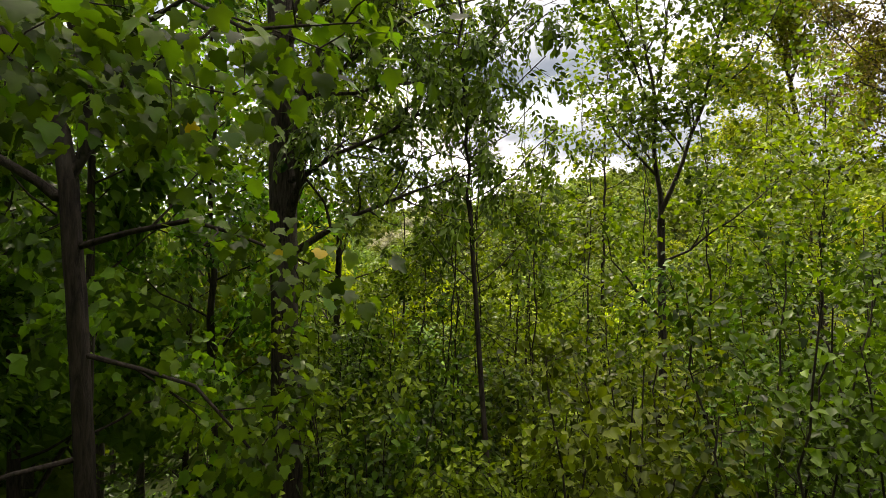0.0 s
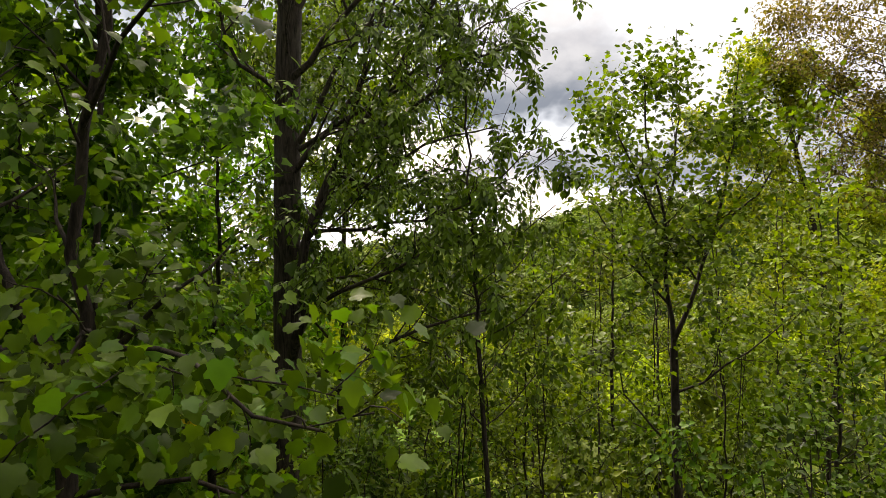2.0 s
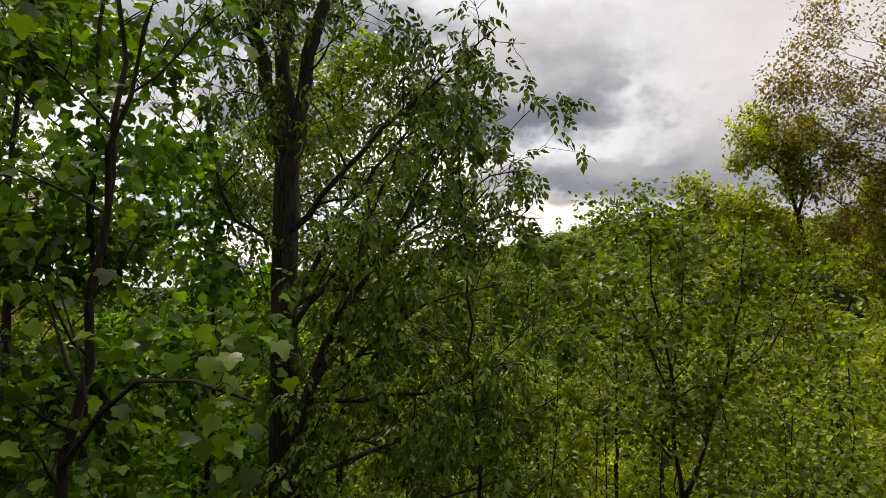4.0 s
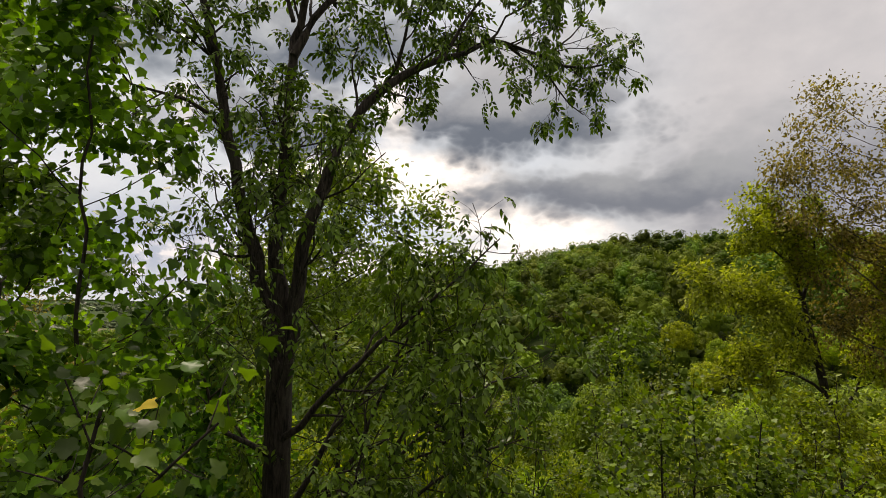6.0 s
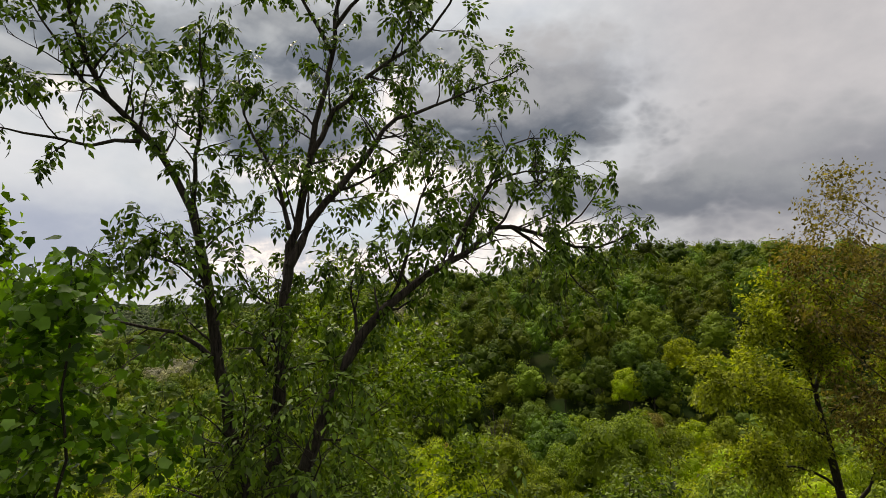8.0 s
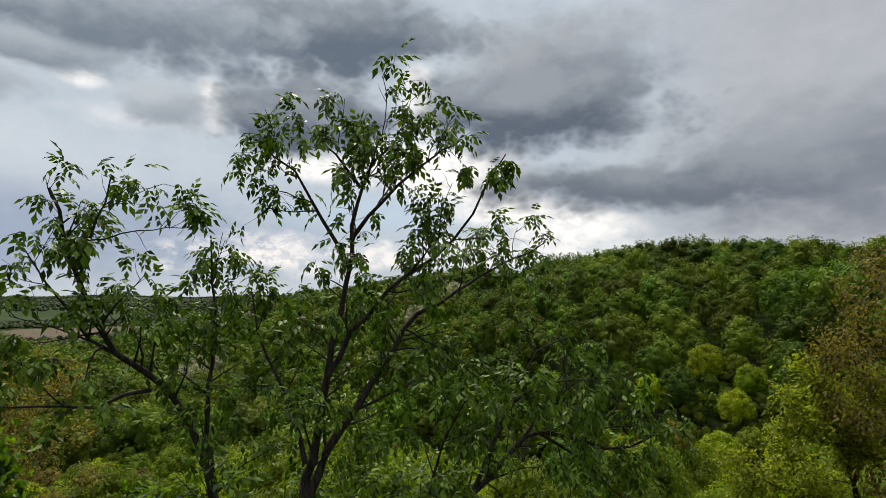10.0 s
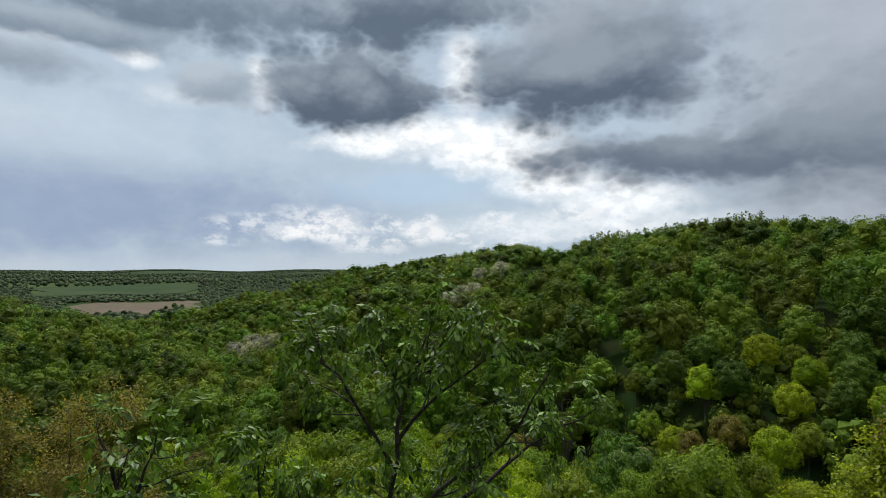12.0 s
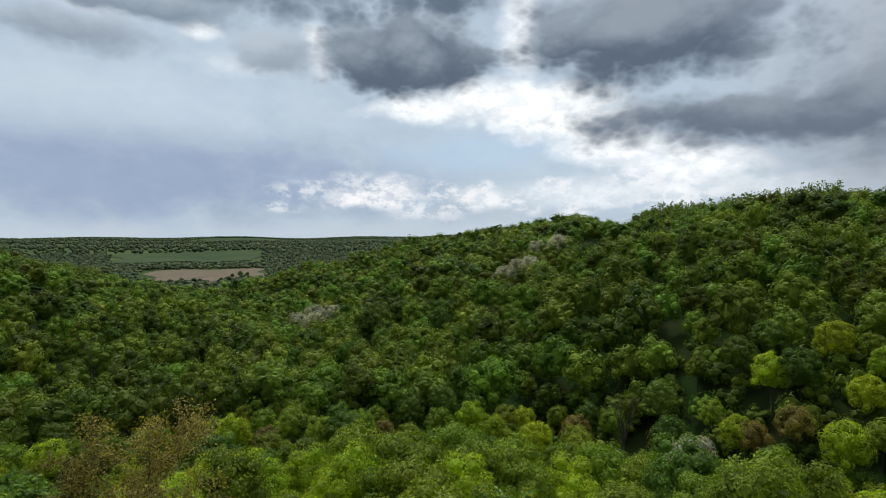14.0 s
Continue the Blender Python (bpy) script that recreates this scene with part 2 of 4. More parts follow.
BARK_DARK = bark_material("bark_dark", (0.010, 0.008, 0.007), (0.046, 0.037, 0.030))
BARK_TRUNK = bark_material("bark_trunk", (0.011, 0.009, 0.008), (0.066, 0.055, 0.045))
BARK_GREY = bark_material("bark_grey", (0.03, 0.026, 0.021), (0.11, 0.097, 0.08))
BARK_PALE = bark_material("bark_pale", (0.20, 0.19, 0.17), (0.42, 0.41, 0.38))
MAPLE = leaf_material("maple_leaf", (0.027, 0.096, 0.012), (0.078, 0.192, 0.020), 0.48, 0.36, spread=0.03)
SAPLING = leaf_material("sapling_leaf", (0.042, 0.096, 0.009), (0.112, 0.188, 0.016), 0.36, 0.4, spread=0.03)
COMPOUND = leaf_material("drooping_leaf", (0.040, 0.100, 0.010), (0.096, 0.184, 0.018), 0.14, 0.42, spread=0.02)
SHRUB = leaf_material("shrub_leaf", (0.022, 0.070, 0.007), (0.066, 0.150, 0.014), 0.30, 0.40, spread=0.03)
YELLOWGREEN = leaf_material("yellow_green_leaf", (0.108, 0.182, 0.016), (0.205, 0.290, 0.034), 0.44, 0.5, spread=0.03)
YELLOW_LEAF = leaf_material("yellowed_leaf", (0.42, 0.36, 0.02), (0.55, 0.46, 0.04), 0.45, 0.4, spread=0.02)
OLIVE = leaf_material("olive_brown_leaf", (0.140, 0.132, 0.032), (0.225, 0.205, 0.056), 0.40, 0.5, spread=0.02)
GREEN = leaf_material("green_leaf", (0.066, 0.134, 0.010), (0.128, 0.210, 0.018), 0.30, 0.6)
DARKGREEN = leaf_material("dark_green_leaf", (0.040, 0.100, 0.012), (0.080, 0.152, 0.020), 0.25, 0.6)
BRIGHT = leaf_material("bright_green_leaf", (0.132, 0.235, 0.012), (0.230, 0.340, 0.026), 0.50, 0.6)
BLOSSOM = leaf_material("pale_blossom", (0.20, 0.215, 0.17), (0.38, 0.38, 0.33), 0.35, 0.6, spread=0.02)
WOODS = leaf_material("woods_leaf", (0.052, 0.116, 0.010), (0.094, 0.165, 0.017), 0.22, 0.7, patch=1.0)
# far woods and plain: distance haze is put into their colour as blue
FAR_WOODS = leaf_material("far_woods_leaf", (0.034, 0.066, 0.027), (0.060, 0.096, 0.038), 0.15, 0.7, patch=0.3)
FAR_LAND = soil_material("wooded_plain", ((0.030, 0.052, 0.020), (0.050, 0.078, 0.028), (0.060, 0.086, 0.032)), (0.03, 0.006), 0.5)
SOIL = soil_material("woodland_floor", ((0.012, 0.022, 0.006), (0.026, 0.030, 0.012), (0.016, 0.036, 0.008)), (3.0, 0.06), 0.05)
PLOUGHED = soil_material("ploughed_soil", ((0.105, 0.088, 0.066), (0.150, 0.122, 0.088), (0.120, 0.110, 0.074)), (0.06, 0.012), 0.1)
MEADOW = soil_material("meadow_grass", ((0.030, 0.054, 0.026), (0.044, 0.068, 0.032), (0.052, 0.074, 0.036)), (0.05, 0.01), 0.1)


# ------------------------------------------------------------------ mesh helpers
def mesh_np(name, verts, faces, mat, smooth=True):
    verts, faces = np.asarray(verts, np.float32), np.asarray(faces, np.int32)
    me = bpy.data.meshes.new(name)
    n, k = faces.shape
    me.vertices.add(len(verts))
    me.vertices.foreach_set("co", verts.ravel())
    me.loops.add(n * k)
    me.loops.foreach_set("vertex_index", faces.ravel())
    me.polygons.add(n)
    me.polygons.foreach_set("loop_start", np.arange(0, n * k, k, dtype=np.int32))
    me.polygons.foreach_set("use_smooth", np.full(n, smooth))
    me.update(calc_edges=True)
    me.materials.append(mat)
    return me


def part(name, me, parent, label=""):
    ob = new(name, me)
    ob.parent = parent
    return tagged(ob, label)


def thing(name, place, label, category, group=""):
    ob = new(name)
    ob.location = place
    return tagged(ob, label, category, group)


def unit(v):
    return v / np.maximum(np.linalg.norm(v, axis=-1, keepdims=True), 1e-9)


class Soup:
    """Gathers triangles and quads-as-triangles into one mesh."""

    def __init__(self):
        self.v, self.f, self.n = [], [], 0

    def add(self, v, f):
        self.v.append(np.asarray(v, float))
        self.f.append(np.asarray(f, int) + self.n)
        self.n += len(v)

    def mesh(self, name, mat, smooth=True):
        return mesh_np(name, np.concatenate(self.v), np.concatenate(self.f), mat, smooth)


def tube(soup, pts, rad, sides, rough=0.0, rng=None):
    """A tapered, closed-tipped branch along pts."""
    pts = np.asarray(pts, float)
    n = len(pts)
    tan = unit(np.gradient(pts, axis=0))
    ref = np.where(np.abs(tan[:, 2:3]) > 0.9, np.array([[1.0, 0, 0]]), np.array([[0, 0, 1.0]]))
    a = unit(np.cross(tan, ref))
    b = np.cross(tan, a)
    ang = np.linspace(0, 2 * np.pi, sides, endpoint=False)
    r = np.asarray(rad)[:, None] * np.ones((1, sides))
    if rough:
        ridge = 1 + rough * rng.uniform(-1, 1, (1, sides)) + rough * 0.6 * rng.uniform(-1, 1, (n, sides))
        r = r * ridge
    v = pts[:, None] + r[..., None] * (np.cos(ang)[None, :, None] * a[:, None] + np.sin(ang)[None, :, None] * b[:, None])
    i = np.arange(n - 1)[:, None] * sides
    j = np.arange(sides)[None]
    k = (j + 1) % sides
    q = np.stack([i + j, i + k, i + sides + k, i + sides + j], -1).reshape(-1, 4)
    soup.add(v.reshape(-1, 3), np.concatenate([q[:, [0, 1, 2]], q[:, [0, 2, 3]]]))


def spread_leaves(template, pos, along, face, size):
    """Copies of a leaf (verts, tris) at pos, its tip towards along, its upper side towards face."""
    tv, tf = template
    y = unit(along)
    x = unit(np.cross(y, face))
    z = np.cross(x, y)
    v = pos[:, None] + size[:, None, None] * (tv[None, :, 0:1] * x[:, None] + tv[None, :, 1:2] * y[:, None] + tv[None, :, 2:3] * z[:, None])
    n, k = len(pos), len(tv)
    f = tf[None] + (np.arange(n) * k)[:, None, None]
    return v.reshape(-1, 3), f.reshape(-1, 3)


# ------------------------------------------------------------------ leaves
def fan(outline, sag=0.12, fold=0.10):
    """A leaf blade from one half of its outline, folded at the midrib and bent down at the tip."""
    half = [(x, y) for x, y in outline]
    full = half + [(-x, y) for x, y in reversed(half) if x > 1e-6]
    v = [(0.0, 0.45, 0.0)] + [(x, y, 0.0) for x, y in full]
    v = np.array([(x, y, -sag * y * y + fold * abs(x) - 0.18 * x * x) for x, y, _ in v])
    n = len(full)
    f = np.array([(0, 1 + (i + 1) % n, 1 + i) for i in range(n)])
    return v, f


LEAF_MAPLE = fan([(0.0, 0.06), (0.16, -0.02), (0.34, 0.04), (0.45, 0.18), (0.40, 0.31), (0.53, 0.46), (0.50, 0.60), (0.33, 0.60), (0.24, 0.74), (0.15, 0.90), (0.0, 1.0)], 0.34, 0.20)
LEAF_MAPLE_SMALL = fan([(0.0, 0.0), (0.36, 0.06), (0.40, 0.28), (0.50, 0.54), (0.28, 0.64), (0.0, 1.0)], 0.30, 0.18)
LEAF_ROUND = fan([(0.0, 0.0), (0.33, 0.14), (0.42, 0.42), (0.28, 0.76), (0.0, 1.0)], 0.25, 0.18)
LEAF_MED = (np.array([(0, 0, 0), (0.36, 0.30, 0.09), (0.26, 0.68, 0.0), (0, 1, -0.22), (-0.26, 0.68, 0.0), (-0.36, 0.30, 0.09)], float),
            np.array([(0, 1, 2), (0, 2, 3), (0, 3, 4), (0, 4, 5)]))
LEAF_SMALL = (np.array([(0, 0, 0), (0.27, 0.45, 0.06), (0, 1, -0.16), (-0.27, 0.45, 0.06)], float), np.array([(0, 1, 2), (0, 2, 3)]))


def compound_leaf(pairs, rng):
    """A drooping leaf of lance-shaped leaflets along a hanging stalk."""
    v, f = [], []
    for i in range(2 * pairs + 1):
        s = (i // 2 + 1) / (pairs + 0.5)
        side = (0.0 if i == 2 * pairs else (1.0 if i % 2 else -1.0))
        base = np.array((0, 0.72 * s, -0.26 * s * s))
        d = unit(np.array((0.75 * side, 0.72, -0.42 - 0.25 * s + rng.uniform(-0.15, 0.15))))
        w = unit(np.cross(d, (0, 0, 1.0)))
        ln = 0.44 * (0.75 + 0.4 * s)
        mid = base + d * ln * 0.5 + np.array((0, 0, 0.02))
        tip = base + d * ln + np.array((0, 0, -0.10))
        k = len(v)
        v += [base, mid + w * ln * 0.28, tip, mid - w * ln * 0.28]
        f += [(k, k + 1, k + 2), (k, k + 2, k + 3)]
    return np.array(v), np.array(f)


LEAF_COMPOUND = compound_leaf(2, np.random.default_rng(5))


# ------------------------------------------------------------------ growing a tree
def smooth_line(ctrl, step):
    """A rounded line through a few control points, resampled about every step metres."""
    p = np.asarray(ctrl, float)
    p = np.vstack([2 * p[0] - p[1], p, 2 * p[-1] - p[-2]])
    out = []
    for i in range(1, len(p) - 2):
        n = max(2, int(np.linalg.norm(p[i + 1] - p[i]) / step))
        t = np.linspace(0, 1, n, endpoint=False)[:, None]
        a, b, c, d = p[i - 1], p[i], p[i + 1], p[i + 2]
        out.append(0.5 * (2 * b + (c - a) * t + (2 * a - 5 * b + 4 * c - d) * t ** 2 + (3 * b - a - 3 * c + d) * t ** 3))
    return np.vstack(out + [p[-2:-1]])


def side_shoot(rng, pts, f, length, angle, up, seg, wobble):
    """A shoot leaving a line at fraction f."""
    k = f * (len(pts) - 1)
    i = min(int(k), len(pts) - 2)
    p = pts[i] + (pts[i + 1] - pts[i]) * (k - i)
    t = unit(pts[i + 1] - pts[i])
    r = unit(rng.normal(size=3) + np.array((0, 0, 0.25)))
    side = unit(r - t * r.dot(t))
    d = unit(t * math.cos(angle) + side * math.sin(angle))
    n = max(3, int(length / seg))
    line = [p]
    for _ in range(n):
        d = unit(d + rng.normal(size=3) * wobble + np.array((0, 0, up)))
        line.append(line[-1] + d * length / n)
    return np.array(line)


def grow(rng, limbs, boughs, twigs, leaf_step, clear=1.35, leaf_from=0.15):
    """limbs: (control points, thick end, thin end). boughs and twigs: (per metre, length, angle, up, first fraction).
    Gives for each limb its soup of wood, and all leaf places with their shoot's direction."""
    woods, pos, dirs = [], [], []
    for ctrl, r0, r1 in limbs:
        soup = Soup()
        line = smooth_line(ctrl, 0.3)
        s = np.linspace(0, 1, len(line))
        line[1:-1] += rng.normal(size=(len(line) - 2, 3)) * 0.025
        rad = r0 + (r1 - r0) * s ** 0.8
        tube(soup, line, rad, 14 if r0 > 0.1 else 6, 0.08, rng)
        total = np.linalg.norm(np.diff(line, axis=0), axis=1).sum()
        per, blen, bang, bup, bf0 = boughs
        lines = []
        for f in np.sort(rng.uniform(bf0, 0.99, max(1, int(total * (1 - bf0) * per)))):
            ln = blen * (1.15 - 0.7 * f) * rng.uniform(0.55, 1.25)
            b = side_shoot(rng, line, f, ln, bang * rng.uniform(0.7, 1.3), bup, 0.16, 0.16)
            rr = min(0.55 * np.interp(f, s, rad), 0.006 + 0.014 * ln)
            tube(soup, b, np.linspace(rr, 0.004, len(b)), 5)
            lines.append((b, ln))
        lines.append((line[int(len(line) * 0.7):], 0.3 * total))
        tper, tlen, tang, tup, tf0 = twigs
        for b, ln in lines:
            if len(b) < 2:
                continue
            for f in rng.uniform(tf0, 1.0, max(1, int(ln * tper))):
                tl = tlen * rng.uniform(0.5, 1.3)
                t = side_shoot(rng, b, f, tl, tang * rng.uniform(0.7, 1.3), tup, 0.12, 0.2)
                tube(soup, t, np.linspace(0.005, 0.002, len(t)), 3)
                m = max(2, int(tl / leaf_step))
                g = rng.uniform(leaf_from, 1.0, m) * (len(t) - 1)
                i = np.minimum(g.astype(int), len(t) - 2)
                pos.append(t[i] + (t[i + 1] - t[i]) * (g - i)[:, None])
                dirs.append(unit(t[i + 1] - t[i]))
        woods.append(soup)
    pos, dirs = np.vstack(pos), np.vstack(dirs)
    keep = np.hypot(pos[:, 0] + 0.1, pos[:, 1] - 0.4) > clear
    return woods, pos[keep], dirs[keep]


def thicken(rng, pos, dirs, count, tuft, clear):
    """count leaves in tufts round the shoots, none in the open shaft by the origin."""
    if count:
        i = rng.integers(0, len(pos), count)
        pos, dirs = pos[i] + rng.normal(size=(count, 3)) * tuft, dirs[i]
    keep = np.hypot(pos[:, 0] + 0.1, pos[:, 1] - 0.4) > clear
    return pos[keep], dirs[keep]


def leaf_soup(rng, template, pos, dirs, size, droop=0.35, flat=1.0, spread=0.9, out=None):
    """Leaves hanging from their shoots: blades mostly facing up, tips out and down."""
    n = len(pos)
    along = unit(dirs * 0.7 + rng.normal(size=(n, 3)) * spread * 0.6 + np.array((0, 0, -droop)))
    face = unit(rng.normal(size=(n, 3)) * 0.45 + np.array((0, 0, flat)) + (0 if out is None else out))
    return spread_leaves(template, pos + rng.normal(size=(n, 3)) * 0.02, along, face, size * rng.uniform(0.6, 1.25, n))


def make_tree(name, label, category, seed, trunk, limbs, boughs, twigs, leaf_step, template, size, leaf_mat, bark,
              droop=0.35, flat=1.0, group="", clear=1.35, spread=0.9, count=0, tuft=0.08, single=None, airy=0.0, outward=0.0, thin_top=0.0, tip=0.15):
    """trunk: (control points, thick end, thin end) from the ground up. Parts: trunk, limbs with their twigs, crown."""
    rng = np.random.default_rng(seed)
    base = np.array(trunk[0][0], float)
    tree = thing(name, base, label, category, group)
    soup = Soup()
    line = smooth_line(trunk[0], 0.35)
    rad = trunk[1] + (trunk[2] - trunk[1]) * np.linspace(0, 1, len(line))
    rad[:3] *= (1.45, 1.2, 1.06)
    tube(soup, line - base, rad, 18, 0.09, rng)
    part("trunk", soup.mesh("trunk", bark), tree)
    woods, pos, dirs = grow(rng, limbs, boughs, twigs, leaf_step, clear, tip)
    for w in woods:
        w.v = [v - base for v in w.v]
        part("limb", w.mesh("limb", bark), tree)
    pos, dirs = thicken(rng, pos, dirs, count, tuft, clear)
    if thin_top:                                # few leaves on the topmost shoots
        keep = rng.uniform(0, 1, len(pos)) < np.interp(pos[:, 2], (thin_top, thin_top + 1.0), (1.0, 0.16))
        pos, dirs = pos[keep], dirs[keep]
    if airy:                                    # the crown is thinner round the fork
        keep = rng.uniform(0, 1, len(pos)) < np.interp(pos[:, 2], (airy - 5.6, airy - 4.2, airy - 1.0, airy + 1.0), (0.85, 0.36, 0.36, 1.0))
        pos, dirs = pos[keep], dirs[keep]
    if single:                                  # the nearest leaves, each a piece of its own
        near = np.flatnonzero((pos[:, 0] > single[0]) & (pos[:, 1] < single[1]))[:290]
        blades = [mesh_np("leaf", template[0] * (1, 1, k), template[1], leaf_mat) for k in (0.6, 1.0, 1.5)]
        yellowed = mesh_np("leaf", template[0], template[1], YELLOW_LEAF)
        for n, i in enumerate(near):
            way = Vector(unit(dirs[i] * 0.7 + rng.normal(size=3) * 0.5 + np.array((0, 0, -droop))))
            up = Vector(unit(rng.normal(size=3) * 0.4 + np.array((0, 0, flat)) + unit((pos[i] - base) * (1, 1, 0)) * outward))
            x = way.cross(up).normalized()
            m = Matrix((x, way, x.cross(way))).transposed().to_4x4()
            leaf = part("leaf", yellowed, tree, "yellowed leaf") if n % 71 == 9 else part("leaf", blades[n % 3], tree)
            leaf.matrix_basis = Matrix.Translation(Vector(pos[i] - base)) @ m @ Matrix.Scale(size * rng.uniform(0.7, 1.25), 4)
        pos, dirs = np.delete(pos, near, 0), np.delete(dirs, near, 0)
    out = unit((pos - base) * (1, 1, 0)) * outward
    v, f = leaf_soup(rng, template, pos, dirs, size, droop, flat, spread, out)
    part("crown", mesh_np("crown", v - base, f, leaf_mat), tree)
    return tree


# ------------------------------------------------------------------ land
def step01(v, lo, hi):
    t = np.clip((v - lo) / (hi - lo), 0, 1)
    return t * t * (3 - 2 * t)


def land(x, y):
    """Height of the ground: a wooded valley running off to the left, a long ridge with a knob beyond it, a lower hill on its near side, then a wide plain and far hills."""
    x, y = np.asarray(x, float), np.asarray(y, float)
    r = np.hypot(x, y)
    bearing = np.degrees(np.arctan2(x, y))
    s = (x - 20) * 0.671 + (y - 120) * 0.742           # across the valley
    w = -(x - 20) * 0.742 + (y - 120) * 0.671          # down the valley
    floor = -25 - 6 * step01(w, 0, 200) + 4 * step01(w, 400, 700)
    k = step01(w, -20, 140)
    reach = 66 + 76 * k + 40 * step01(w, 190, 320)
    right = 64 * (1 - np.exp(-(np.maximum(s, 0) / reach) ** (1.1 + 0.5 * k)))
    right = right * (1 - 0.97 * step01(w, 330, 640)) * (0.60 + 0.40 * step01(w, -150, 120)) * (1 - 0.5 * step01(s, 330, 560))
    left = 38 * (1 - np.exp(-(np.maximum(-s, 0) / 80) ** 1.5)) * step01(w, 130, 270) * (1 - step01(w, 400, 640))
    knob = 3 * np.exp(-((x + 3) / 24) ** 2 - ((y - 478) / 40) ** 2)
    saddle = 10 * np.exp(-((bearing - 4.6) / 1.9) ** 2) * step01(r, 340, 420) * (1 - step01(r, 600, 700))
    bumps = 2.2 * np.sin(x * 0.043 + 1.3) * np.sin(y * 0.037 + 0.4) + 1.2 * np.sin(x * 0.11 + y * 0.07)
    h = floor + right + left + knob - saddle + bumps * np.clip((r - 40) / 80, 0, 1)
    h = h + 24 * step01(-y, 10, 160) - 1.2 * step01(y, 2, 10) * np.exp(-(r / 30) ** 2)
    plain = -27 + 17 * step01(r, 1100, 1750) + 9 * step01(r, 2100, 2700) + 14 * step01(r, 2900, 4000)
    rolls = 5 * np.sin(x * 0.0031 + 0.8) * np.sin(y * 0.0042 + 2.0) + 3 * np.sin(x * 0.0083 - y * 0.0051)
    rise = 9 * np.exp(-((bearing + 29) / 6) ** 2 - ((r - 1650) / 260) ** 2)
    rise = rise + 13 * np.exp(-((bearing + 11.5) / 4) ** 2) * step01(r, 2300, 3100) + 5 * np.sin(bearing * 0.55) * step01(r, 2600, 3600)
    plain = plain + rolls * step01(r, 1100, 1800) + rise
    k = step01(r, 640, 860)
    return h * (1 - k) + plain * k


H0 = float(land(0, 0))


def ground_z(x, y):
    return land(x, y) - H0 * np.exp(-(np.hypot(x, y) / 74) ** 2)


def build_ground():
    rings = np.concatenate([np.linspace(0.01, 40, 26), np.geomspace(42, 4900, 120)])
    ang = np.linspace(0, 2 * np.pi, 300, endpoint=False)
    rr, aa = np.meshgrid(rings, ang, indexing="ij")
    x, y = rr * np.sin(aa), rr * np.cos(aa)
    z = ground_z(x, y)
    v = np.stack([x, y, z], -1).reshape(-1, 3)
    n, m = rr.shape
    i, j = np.meshgrid(np.arange(n - 1), np.arange(m), indexing="ij")
    k = (j + 1) % m
    q = np.stack([i * m + j, (i + 1) * m + j, (i + 1) * m + k, i * m + k], -1).reshape(-1, 4)
    me = mesh_np("ground", v, q[:, ::-1], SOIL)
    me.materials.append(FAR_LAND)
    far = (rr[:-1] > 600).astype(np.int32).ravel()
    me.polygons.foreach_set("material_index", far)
    ob = new("ground", me)
    tagged(ob, "dark woodland floor sloping into a wide valley", "ground", kind="structure")


def field_patch(name, label, mat, az0, az1, r0, r1, lift, cells=24):
    """An open field lying on the land, between two bearings and two distances, with an uneven edge."""
    u, w = np.meshgrid(np.linspace(0, 1, cells), np.linspace(0, 1, cells), indexing="ij")
    az = np.radians(az0 + (az1 - az0) * u + 0.5 * np.sin(w * 9 + r0))
    r = r0 + (r1 - r0) * w + 18 * np.sin(u * 11 + az0)
    x, y = r * np.sin(az), r * np.cos(az)
    v = np.stack([x, y, ground_z(x, y) + lift], -1).reshape(-1, 3)
    i, j = np.meshgrid(np.arange(cells - 1), np.arange(cells - 1), indexing="ij")
    q = np.stack([i * cells + j, i * cells + j + 1, (i + 1) * cells + j + 1, (i + 1) * cells + j], -1).reshape(-1, 4)
    ob = new(name, mesh_np(name, v, q[:, ::-1], mat))
    tagged(ob, label, "field", kind="structure")


build_ground()
field_patch("ploughed_field", "pale brown ploughed field in the valley", PLOUGHED, -38.5, -29.0, 740, 985, 0.6)
field_patch("meadow", "green sloping meadow among far woods", MEADOW, -41.0, -29.5, 1230, 1560, 1.2)
field_patch("meadow", "pale green strip of field beside the valley's mouth", MEADOW, -27.5, -23.5, 820, 900, 0.8)
field_patch("meadow", "long pale green field on the far hills", MEADOW, -34.0, -18.0, 3150, 3400, 1.5)
FIELDS = ((-39.5, -28.5, 700, 990), (-41.5, -29.0, 1150, 1580), (-27.8, -23.2, 790, 905), (-34.5, -17.5, 3050, 3420))


